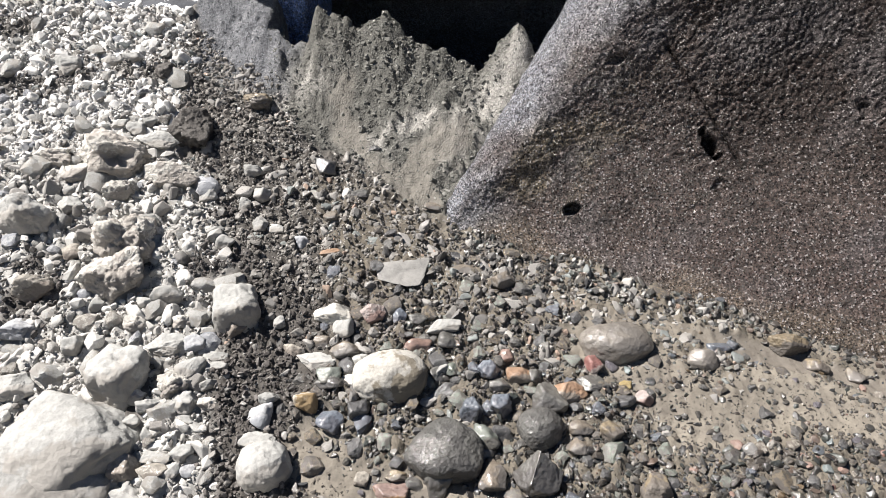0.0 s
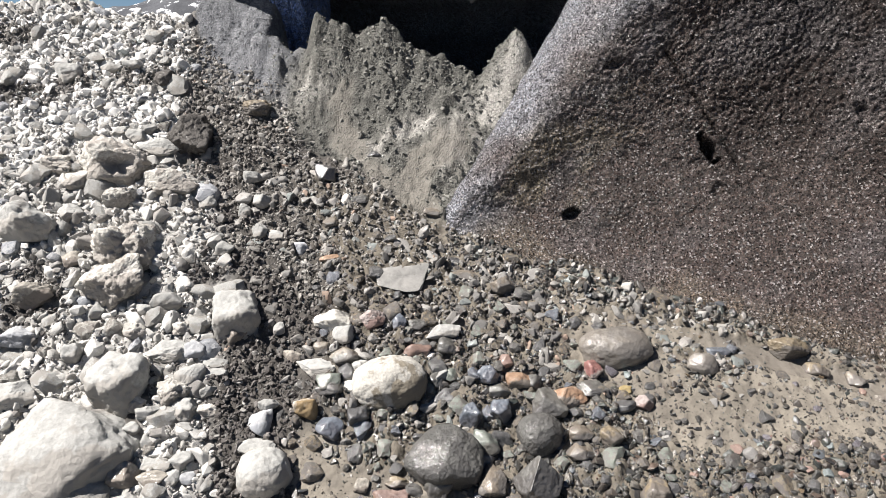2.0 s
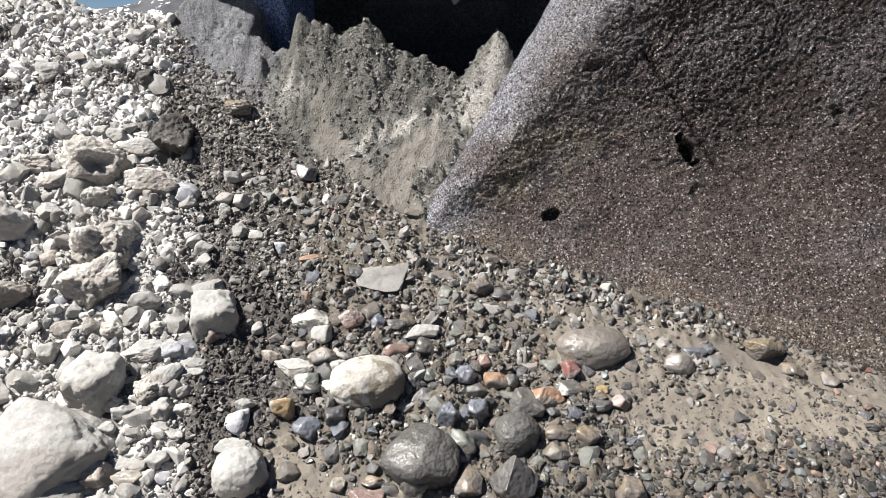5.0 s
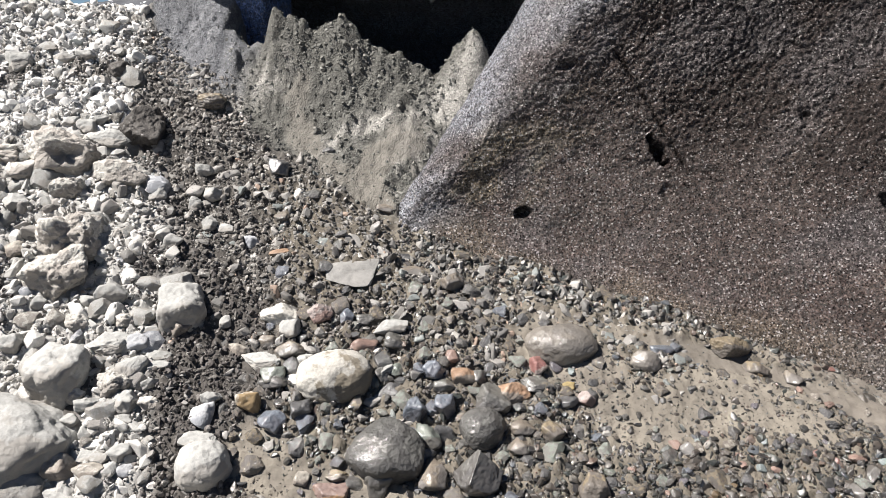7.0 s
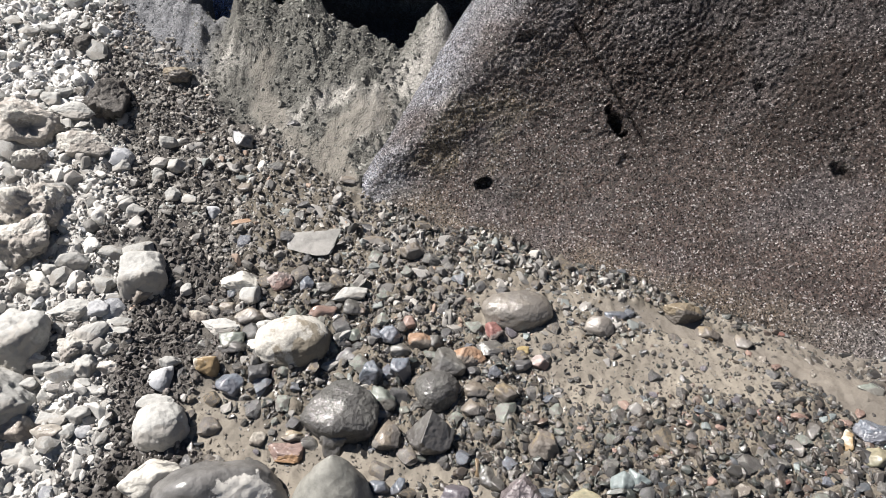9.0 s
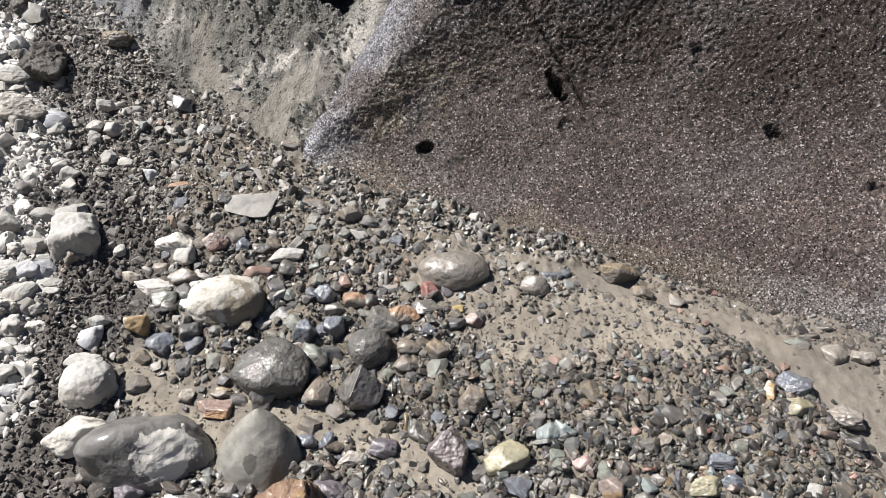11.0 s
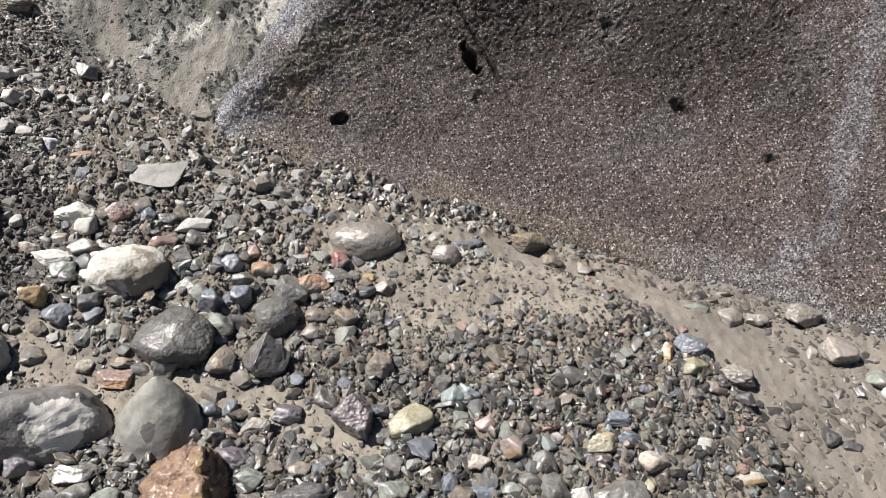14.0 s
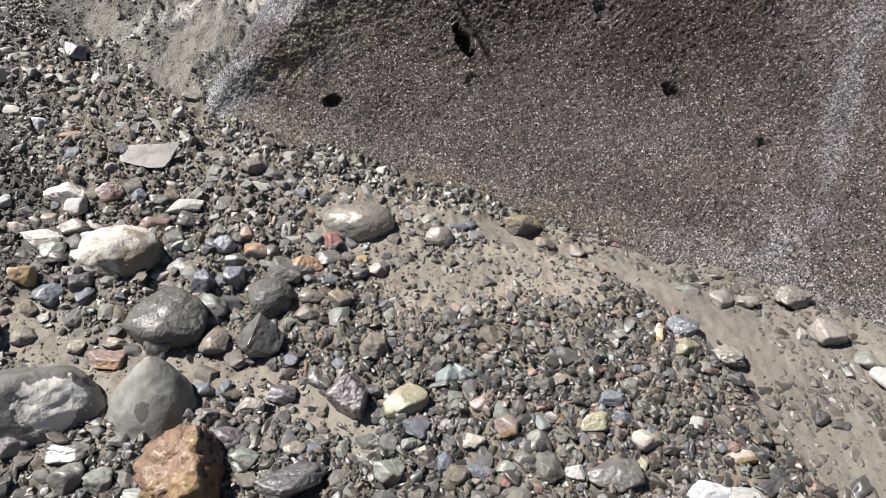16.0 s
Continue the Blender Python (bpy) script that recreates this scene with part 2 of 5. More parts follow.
def rock_material(name, one, two, patch=None, cover=0.0, wet=0.0, grain=1.0, size=1.0, spots=None, spot=None):
    """Stone of two tones with grain; patch: a second colour over part of it; wet: gloss of a water film."""
    g = Graph(name)
    vec = g.coords("Object")
    rnd = g.node("ObjectInfo").outputs["Random"]
    big = g.noise(vec, 6 / size, 4, 0.6)
    fine = g.noise(vec, 60 / size, 5, 0.7)
    col = g.mix(g.ramp(big, [(0.32, 0.0), (0.68, 1.0)]), one, two)
    col = g.mix(0.45, col, g.ramp(fine, [(0.25, 0.45), (0.5, 0.95), (0.75, 1.3)]), "MULTIPLY")
    col = g.mix(0.8, col, g.ramp(g.noise(vec, 20 / size, 5, 0.7), [(0.30, 0.62 if wet else 0.76), (0.5, 1.0), (0.7, 1.22 if wet else 1.12)]), "MULTIPLY")
    pits = g.voronoi(vec, 45 / size)
    col = g.mix(0.35 * grain, col, g.ramp(pits, [(0.05, 0.45), (0.22, 1.0)]), "MULTIPLY")
    if spots:
        col = g.mix(g.ramp(g.noise(vec, 110 / size, 2, 0.5), [(0.60, 0.0), (0.68, 1.0)]), col, spots)
    if patch:
        edge = g.math("ADD", g.noise(vec, 3.2 / size, 5, 0.62), g.math("MULTIPLY", rnd, 0.06))
        on = g.ramp(edge, [(0.56 - 0.3 * cover, 0.0), (0.60 - 0.3 * cover, 1.0)])
        col = g.mix(on, col, patch)
    if spot:
        x, y, z, r, tone = spot
        away = g.node("VectorMath", mode="DISTANCE")
        g.link(vec, away.inputs[0])
        away.inputs[1].default_value = (x, y, z)
        edge = g.math("ADD", away.outputs["Value"], g.math("MULTIPLY", g.noise(vec, 16, 4, 0.6), 1.3 * r))
        on = g.ramp(g.math("DIVIDE", edge, 2 * r), [(0.76, 1.0), (0.80, 0.0)])
        col = g.mix(on, col, tone)
    col = g.mix(1.0, col, g.ramp(rnd, [(0.0, 0.78), (0.5, 1.0), (1.0, 1.16)]), "MULTIPLY")
    rough = g.ramp(g.noise(vec, 14 / size, 3, 0.6), [(0.3, 0.92 - 0.68 * wet), (0.7, 0.98 - 0.50 * wet)])
    n = g.bump(fine, (0.75 - 0.35 * wet) * grain, 0.010 * size, g.bump(g.noise(vec, 22 / size, 4, 0.65), 0.5 * grain, 0.012 * size))
    n = g.bump(pits, 0.35 * grain, 0.010 * size, n)
    film = g.bump(g.noise(vec, 110 / size, 3, 0.7), 0.45, 0.004, g.bump(g.noise(vec, 36 / size, 4, 0.6), 0.4, 0.008)) if wet else None
    return g.done(col, rough, n, min(1.0, 1.25 * wet), 0.13, 0.35 + 0.25 * wet, film)


STONE = {
    "pale": rock_material("pale_dusty_stone", (0.292, 0.291, 0.277), (0.342, 0.340, 0.324), (0.26, 0.248, 0.228), 0.12, 0.0, 0.65, 1.5),
    "bluepale": rock_material("bluish_dusty_stone", (0.345, 0.353, 0.369), (0.461, 0.461, 0.458), (0.246, 0.254, 0.270), 0.25, 0.0, 0.8, 1.2),
    "tan": rock_material("tan_rough_stone", (0.281, 0.258, 0.220), (0.395, 0.368, 0.326), (0.186, 0.163, 0.140), 0.25, 0.15, 1.0, 1.0),
    "dusty": rock_material("dusty_dried_mud", (0.448, 0.431, 0.392), (0.582, 0.560, 0.515), (0.314, 0.291, 0.263), 0.25, 0.0, 1.4, 0.8),
    "clod": rock_material("dark_soil_lump", (0.077, 0.070, 0.064), (0.140, 0.130, 0.120), None, 0, 0.05, 1.6, 0.6),
    "grey": rock_material("wet_grey_stone", (0.090, 0.088, 0.080), (0.139, 0.133, 0.120), (0.064, 0.060, 0.056), 0.25, 0.75, 0.8, 1.0),
    "mudgrey": rock_material("mud_coated_stone", (0.169, 0.152, 0.131), (0.219, 0.199, 0.173), (0.138, 0.126, 0.112), 0.3, 0.75, 0.7, 0.7),
    "smoothgrey": rock_material("smooth_greenish_stone", (0.19, 0.188, 0.168), (0.25, 0.248, 0.222), (0.15, 0.146, 0.134), 0.0, 0.35, 0.35, 1.6, None, (-0.02, -0.16, 0.04, 0.055, (0.075, 0.072, 0.064))),
    "greyslab": rock_material("flat_grey_slate", (0.165, 0.162, 0.153), (0.205, 0.199, 0.187), None, 0, 0.2, 0.3, 1.4),
    "dark": rock_material("blackish_wet_stone", (0.045, 0.044, 0.045), (0.085, 0.083, 0.081), None, 0, 0.8, 0.8, 0.9),
    "brown": rock_material("brown_wet_stone", (0.126, 0.104, 0.081), (0.189, 0.163, 0.130), (0.099, 0.090, 0.081), 0.25, 0.6, 0.9, 0.9),
    "red": rock_material("reddish_wet_stone", (0.152, 0.099, 0.080), (0.205, 0.140, 0.115), None, 0, 0.6, 0.5, 0.9),
    "redmuted": rock_material("muted_red_stone", (0.171, 0.117, 0.104), (0.234, 0.166, 0.135), (0.242, 0.144, 0.073), 0.15, 0.6, 0.8, 0.9),
    "redbright": rock_material("crimson_stone", (0.172, 0.068, 0.060), (0.230, 0.123, 0.107), (0.193, 0.161, 0.145), 0.15, 0.5, 1.1, 0.6),
    "orange": rock_material("orange_wet_stone", (0.219, 0.131, 0.079), (0.267, 0.186, 0.129), (0.161, 0.138, 0.115), 0.15, 0.55, 0.8, 0.8),
    "ochre": rock_material("ochre_wet_stone", (0.160, 0.125, 0.079), (0.232, 0.193, 0.134), (0.093, 0.081, 0.069), 0.3, 0.5, 1.0, 0.8),
    "yellow": rock_material("yellow_stone", (0.261, 0.195, 0.081), (0.294, 0.234, 0.120), None, 0, 0.4, 0.7, 0.7),
    "yellowstone": rock_material("olive_yellow_stone", (0.170, 0.155, 0.102), (0.222, 0.202, 0.138), (0.126, 0.120, 0.081), 0.2, 0.6, 0.7, 0.8),
    "blue": rock_material("blue_grey_wet_stone", (0.095, 0.107, 0.130), (0.144, 0.163, 0.185), (0.081, 0.085, 0.099), 0.25, 0.75, 0.8, 0.9),
    "bluegreen": rock_material("blue_green_pebble", (0.116, 0.138, 0.138), (0.162, 0.186, 0.183), None, 0, 0.7, 0.5, 0.8),
    "green": rock_material("green_grey_stone", (0.126, 0.140, 0.121), (0.180, 0.198, 0.171), (0.117, 0.112, 0.099), 0.2, 0.6, 0.7, 0.9),
    "purple": rock_material("purplish_wet_stone", (0.095, 0.085, 0.099), (0.152, 0.140, 0.152), None, 0, 0.85, 1.1, 0.7),
    "pink": rock_material("pink_pebble", (0.209, 0.151, 0.141), (0.260, 0.199, 0.184), None, 0, 0.6, 0.6, 0.8),
    "pinktan": rock_material("pink_tan_stone", (0.202, 0.160, 0.143), (0.230, 0.191, 0.171), (0.195, 0.133, 0.077), 0.15, 0.6, 0.6, 0.9),
    "pinkmix": rock_material("pink_grey_stone", (0.25, 0.205, 0.19), (0.35, 0.315, 0.295), (0.17, 0.115, 0.10), 0.2, 0.35, 1.0, 0.8),
    "ochremix": rock_material("white_ochre_stone", (0.36, 0.33, 0.28), (0.43, 0.40, 0.355), (0.19, 0.135, 0.07), 0.3, 0.3, 0.8, 0.9),
    "darkrough": rock_material("rough_dark_wet_stone", (0.070, 0.069, 0.064), (0.110, 0.107, 0.098), (0.055, 0.053, 0.050), 0.25, 0.45, 1.5, 0.8),
    "rust": rock_material("rust_orange_boulder", (0.178, 0.106, 0.066), (0.235, 0.160, 0.110), (0.235, 0.158, 0.078), 0.12, 0.3, 1.5, 0.8, (0.088, 0.051, 0.039)),
    "cream": rock_material("cream_damp_boulder", (0.36, 0.345, 0.31), (0.42, 0.405, 0.37), (0.19, 0.168, 0.132), 0.10, 0.0, 0.7, 0.75),
    "glint": rock_material("sparkling_dark_stone", (0.090, 0.076, 0.081), (0.163, 0.140, 0.140), None, 0, 1.0, 1.8, 0.6),
    "striped": rock_material("dark_stone_with_mud_patch", (0.075, 0.073, 0.070), (0.125, 0.121, 0.117), None, 0, 0.55, 0.6, 2.0, None, (0.10, -0.12, 0.10, 0.14, (0.46, 0.445, 0.41))),
    "dusted": rock_material("grey_stone_white_dust", (0.136, 0.132, 0.124), (0.200, 0.192, 0.176), (0.432, 0.416, 0.376), 0.42, 0.3, 0.8, 1.2),
}


def gravel_material(name, tones, wet, grain=1.0, mud=None):
    """Loose stones: each takes one of the tones."""
    g = Graph(name)
    vec = g.coords("Object")
    rnd = g.node("NewGeometry").outputs["Random Per Island"]
    n = g.node("ValToRGB")
    n.color_ramp.interpolation = "CONSTANT"
    els = n.color_ramp.elements
    while len(els) < len(tones):
        els.new(0.5)
    at = 0.0
    total = sum(t[0] for t in tones)
    for el, (share, col) in zip(els, tones):
        el.position, el.color = at, (*col, 1)
        at += share / total
    g.link(rnd, n.inputs["Fac"])
    fine = g.noise(vec, 130, 4, 0.7)
    vary = g.math("FRACT", g.math("MULTIPLY", rnd, 37.0))
    col = g.mix(1.0, n.outputs["Color"], g.ramp(vary, [(0.0, 0.78), (1.0, 1.28)]), "MULTIPLY")
    col = g.mix(0.5, col, g.ramp(fine, [(0.25, 0.5), (0.75, 1.3)]), "MULTIPLY")
    if mud:
        col = g.mix(g.ramp(g.noise(vec, 28, 4, 0.65), [(0.46, 0.03), (0.68, 0.45)]), col, mud)
    rough = g.ramp(g.noise(vec, 30, 2, 0.6), [(0.3, 0.9 - 0.62 * wet), (0.7, 0.97 - 0.4 * wet)])
    film = g.bump(fine, 0.7, 0.004) if wet > 0.5 else None
    return g.done(col, rough, g.bump(fine, 0.5 * grain, 0.004), min(1.0, 1.1 * wet), 0.11, 0.35 + 0.15 * wet, film)


PALE_GRAVEL = gravel_material("pale_rubble", [(5, (0.445, 0.436, 0.412)), (4, (0.395, 0.386, 0.364)), (3, (0.335, 0.326, 0.306)), (1.2, (0.221, 0.210, 0.195))], 0.0)
DARK_GRAVEL = gravel_material("dark_damp_rubble", [(5, (0.192, 0.183, 0.169)), (4, (0.243, 0.233, 0.218)), (4, (0.134, 0.129, 0.122)), (0.45, (0.392, 0.373, 0.343)), (1.2, (0.160, 0.173, 0.166)), (0.6, (0.243, 0.182, 0.143))], 0.25)
MUD_LUMP = gravel_material("wet_mud_lumps", [(5, (0.079, 0.069, 0.058)), (4, (0.097, 0.086, 0.072)), (3, (0.050, 0.045, 0.038)), (1.5, (0.032, 0.029, 0.027)), (0.25, (0.202, 0.187, 0.166))], 0.9)
MUD_GRIT = gravel_material("mud_coated_grit", [(5, (0.105, 0.092, 0.076)), (4, (0.075, 0.067, 0.057)), (2.5, (0.135, 0.120, 0.098)), (3.5, (0.042, 0.040, 0.037)), (0.4, (0.19, 0.175, 0.15))], 0.35)
# pale rubble again, its tones raised to carry the crest's strong sunlight
SUNLIT_GRAVEL = gravel_material("bleached_rubble", [(5, (0.598, 0.590, 0.568)), (4, (0.528, 0.519, 0.497)), (2, (0.440, 0.431, 0.412)), (0.5, (0.299, 0.289, 0.268))], 0.0)
WET_GRAVEL = gravel_material("wet_river_gravel", [
    (6, (0.033, 0.032, 0.029)), (5, (0.052, 0.046, 0.040)), (4, (0.032, 0.037, 0.033)), (5, (0.018, 0.017, 0.017)), (4, (0.046, 0.038, 0.031)),
    (1.5, (0.048, 0.054, 0.061)), (1.2, (0.076, 0.054, 0.042)), (0.5, (0.108, 0.076, 0.043)), (1.0, (0.138, 0.128, 0.112)), (0.12, (0.097, 0.043, 0.033))], 0.95, 1.0, (0.074, 0.066, 0.056))
CONE_GRAVEL = gravel_material("grey_glacial_debris", [(5, (0.122, 0.121, 0.109)), (4, (0.160, 0.158, 0.142)), (2, (0.088, 0.088, 0.080)), (1.0, (0.24, 0.232, 0.21))], 0.1)
DARK_SOIL = gravel_material("black_soil_crumbs", [(5, (0.070, 0.063, 0.059)), (4, (0.101, 0.094, 0.087)), (2, (0.146, 0.134, 0.125))], 0.1, 1.5)
BLUE_GRAVEL = gravel_material("bluish_grey_debris", [(5, (0.14, 0.144, 0.154)), (4, (0.18, 0.183, 0.193)), (2, (0.10, 0.102, 0.11)), (1.0, (0.28, 0.28, 0.28))], 0.1)
DUST_CRUMB = gravel_material("chalky_crumbs", [(5, (0.42, 0.41, 0.387)), (4, (0.35, 0.341, 0.32)), (3, (0.27, 0.261, 0.244))], 0.0, 1.5)
SOIL_CRUMB = gravel_material("dark_soil_crumbs", [(5, (0.137, 0.127, 0.116)), (4, (0.201, 0.189, 0.172)), (2, (0.287, 0.270, 0.247))], 0.1, 1.5)


def ground_material():
    g = Graph("moraine_ground")
    vec = g.coords("Object")
    pale, mud, cone, bed, bare = (g.attribute(n) for n in ("pale", "mud", "cone", "bed", "bare"))
    big, mid, fine = g.noise(vec, 2.5, 5, 0.6), g.noise(vec, 16, 5, 0.65), g.noise(vec, 90, 5, 0.75)
    soil = g.mix(g.ramp(mid, [(0.3, 0.0), (0.7, 1.0)]), (0.042, 0.038, 0.034), (0.108, 0.099, 0.089))
    dust = g.mix(g.ramp(mid, [(0.3, 0.0), (0.7, 1.0)]), (0.30, 0.293, 0.276), (0.47, 0.459, 0.436))
    slime = g.mix(g.ramp(big, [(0.35, 0.0), (0.65, 1.0)]), (0.110, 0.098, 0.083), (0.165, 0.147, 0.124))
    slime = g.mix(g.ramp(mid, [(0.56, 0.0), (0.66, 0.8)]), slime, (0.105, 0.092, 0.078))
    # paler, silty mud outside the stream
    toned = g.math("MULTIPLY", g.math("SUBTRACT", 1.0, g.attribute("wet")), g.ramp(g.noise(vec, 5, 4, 0.6), [(0.35, 0.15), (0.62, 0.8)]))
    slime = g.mix(toned, slime, (0.208, 0.187, 0.153))
    scree = g.mix(g.ramp(mid, [(0.35, 0.0), (0.65, 1.0)]), (0.064, 0.064, 0.057), (0.142, 0.140, 0.125))
    scree = g.mix(g.attribute("chalk"), scree, (0.42, 0.405, 0.37))
    scree = g.mix(g.ramp(big, [(0.56, 0.0), (0.68, 0.45)]), scree, (0.20, 0.193, 0.174))
    cells = g.node("TexVoronoi", Scale=85.0)
    g.link(vec, cells.inputs["Vector"])
    tone = g.node("SeparateColor")
    g.link(cells.outputs["Color"], tone.inputs[0])
    grains = g.ramp(tone.outputs[0], [(0.0, 0.55), (0.6, 0.98), (1.0, 1.4)])
    scree = g.mix(0.8, scree, grains, "MULTIPLY")
    col = g.mix(pale, soil, dust)
    col = g.mix(g.math("MULTIPLY", bed, 0.85), col, g.mix(g.ramp(mid, [(0.3, 0.0), (0.7, 1.0)]), (0.080, 0.070, 0.055), (0.185, 0.162, 0.128)))
    scree = g.mix(g.attribute("sand"), scree, g.mix(g.ramp(mid, [(0.3, 0.0), (0.7, 1.0)]), (0.165, 0.153, 0.132), (0.235, 0.220, 0.192)))
    col = g.mix(cone, col, scree)
    shale = g.mix(g.ramp(mid, [(0.3, 0.0), (0.7, 1.0)]), (0.095, 0.099, 0.110), (0.185, 0.190, 0.204))
    shale = g.mix(g.math("MULTIPLY", g.attribute("streak"), 0.45), shale, (0.27, 0.274, 0.285))
    col = g.mix(bare, col, shale)
    col = g.mix(g.math("MULTIPLY", bare, 0.8), col, grains, "MULTIPLY")
    col = g.mix(mud, col, slime)
    col = g.mix(0.4, col, g.ramp(fine, [(0.25, 0.5), (0.75, 1.3)]), "MULTIPLY")
    wet = g.attribute("wet")
    rough = g.mix(wet, g.ramp(mid, [(0.3, 0.85), (0.7, 0.97)]), g.ramp(g.noise(vec, 22, 4, 0.6), [(0.35, 0.45), (0.65, 0.75)]))
    grit = g.mix(g.math("MULTIPLY", mud, 0.45), fine, 0.5)
    n = g.bump(mid, 0.4, 0.012)
    n = g.bump(g.mix(cone, 0.5, cells.outputs["Distance"]), 0.6, 0.012, n)
    n = g.bump(grit, 0.8, 0.010, n)
    film = g.bump(g.noise(vec, 60, 3, 0.6), 0.25, 0.006, g.bump(g.noise(vec, 18, 3, 0.6), 0.4, 0.02))
    return g.done(col, rough, n, g.math("MULTIPLY", wet, 0.45), 0.17, 0.35, film)


def ice_material(name, one, two, white):
    """Coarse granular ice full of rock dust: grains of mixed tone, here and there a painted glint."""
    g = Graph(name)
    vec = g.coords("Object")
    dust, dull, clay = (g.attribute(n) for n in ("dust", "toned", "clay"))
    big, mid, fine = g.noise(vec, 1.6, 4, 0.6), g.noise(vec, 24, 5, 0.7), g.noise(vec, 120, 4, 0.8)
    cells = g.node("TexVoronoi", Scale=125.0)
    g.link(vec, cells.inputs["Vector"])
    tone = g.node("SeparateColor")
    g.link(cells.outputs["Color"], tone.inputs[0])
    col = g.mix(g.ramp(big, [(0.35, 0.0), (0.65, 1.0)]), one, two)
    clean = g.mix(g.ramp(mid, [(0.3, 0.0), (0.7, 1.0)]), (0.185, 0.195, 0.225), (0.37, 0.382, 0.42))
    col = g.mix(clay, col, (0.165, 0.135, 0.092))
    col = g.mix(dull, col, (0.013, 0.0095, 0.0088))
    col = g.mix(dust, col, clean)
    col = g.mix(1.0, col, g.ramp(mid, [(0.28, 0.5), (0.72, 1.4)]), "MULTIPLY")
    col = g.mix(0.9, col, g.ramp(tone.outputs[1], [(0.0, 0.05), (0.5, 0.75), (1.0, 2.2)]), "MULTIPLY")
    col = g.mix(0.6, col, g.ramp(fine, [(0.32, 0.2), (0.5, 0.9), (0.68, 1.9)]), "MULTIPLY")
    # white grains stand in for glints off wet facets
    glint_specks = g.ramp(tone.outputs[0], [(0.925, 0.0), (0.95, 0.85)])
    col = g.mix(g.math("MULTIPLY", glint_specks, g.math("SUBTRACT", 1.0, g.math("MULTIPLY", dull, 0.42))), col, white)
    rough = g.math("ADD", g.ramp(tone.outputs[2], [(0.2, 0.16), (0.8, 0.6)]), g.math("MULTIPLY", dull, 0.2))
    n = g.bump(mid, 0.6, 0.016)
    n = g.bump(cells.outputs["Distance"], 1.0, 0.018, n)
    n = g.bump(fine, 1.0, 0.012, n)
    return g.done(col, rough, n, g.math("SUBTRACT", 0.45, g.math("MULTIPLY", dull, 0.42)), 0.10, g.math("SUBTRACT", 0.45, g.math("MULTIPLY", dull, 0.40)))


DIRTY_ICE = ice_material("dirty_granular_ice", (0.066, 0.048, 0.042), (0.102, 0.077, 0.067), (0.46, 0.43, 0.42))
CAVE_ICE = ice_material("shaded_cave_ice", (0.22, 0.25, 0.31), (0.36, 0.39, 0.46), (0.6, 0.62, 0.66))
# the blue of skylit shade is put into this ice's colour
SHADE_BLUE_ICE = ice_material("shade_blue_ice", (0.09, 0.15, 0.36), (0.16, 0.24, 0.48), (0.5, 0.56, 0.68))


# ======== meshes ========
def grid_mesh(name, points, material, attributes=None, smooth_faces=True):
    """A sheet from an array of rows x columns x 3."""
    rows, cols = points.shape[:2]
    mesh = bpy.data.meshes.new(name)
    index = np.arange(rows * cols).reshape(rows, cols)
    quads = np.stack([index[:-1, :-1], index[:-1, 1:], index[1:, 1:], index[1:, :-1]], -1).reshape(-1, 4)
    fill_mesh(mesh, points.reshape(-1, 3), quads)
    mesh.polygons.foreach_set("use_smooth", np.full(len(quads), smooth_faces))
    for key, values in (attributes or {}).items():
        mesh.attributes.new(key, "FLOAT", "POINT").data.foreach_set("value", values.ravel().astype(np.float32))
    mesh.materials.append(material)
    return new(name, mesh)


def fill_mesh(mesh, verts, faces):
    verts, faces = np.asarray(verts, np.float32), np.asarray(faces, np.int32)
    n, k = faces.shape
    mesh.vertices.add(len(verts))
    mesh.vertices.foreach_set("co", verts.ravel())
    mesh.loops.add(n * k)
    mesh.loops.foreach_set("vertex_index", faces.ravel())
    mesh.polygons.add(n)
    mesh.polygons.foreach_set("loop_start", np.arange(0, n * k, k, dtype=np.int32))
    mesh.update(calc_edges=True)
    mesh.validate()


def axis(a, b, step, far, grow=1.08):
    """Coordinates: even between a and b, then wider and wider out to far on both sides."""
    mid = list(np.arange(a, b + step / 2, step))
    lo, hi, d = [a], [b], step
    while hi[-1] - b < far:
        d *= grow
        hi.append(hi[-1] + d)
        lo.append(lo[-1] - d)
    return np.array(lo[:0:-1] + mid + hi[1:])


def build_ground():
    xs, ys = axis(-3.1, 3.6, 0.0125, 900, 1.12), axis(1.65, 5.45, 0.0125, 900, 1.12)
    x, y = np.meshgrid(xs, ys)
    z = ground_height(x, y)
    pale, mud, cone, stream = masks(x, y)
    chalk = cone * chalk_streaks(x, y)
    ob = grid_mesh("ground", np.stack([x, y, z], -1), ground_material(), {
        "pale": pale, "mud": mud, "wet": stream * smooth(0.9, 1.5, x), "cone": cone, "chalk": chalk, "sand": cone * sand_floor(x, y), "streak": smooth(-0.1, 0.7, fbm((x - 0.55 * y) * 16, y * 1.6, 2, 4, 76)), "bed": smooth(0.1, 0.4, x - pale_edge(y) - 0.35) * smooth(4.5, 4.0, y),
        "bare": cone * smooth(-0.95, -1.2, x + 0.1 * fbm(x * 4, y * 4, 0, 2, 64)) * smooth(2.00, 2.16, z + 0.10 * fbm(x * 5, y * 5, 1, 3, 77))})
    tagged(ob, "moraine slope of dark soil, pale dust, grey debris cones and wet brown mud", "ground", kind="structure")


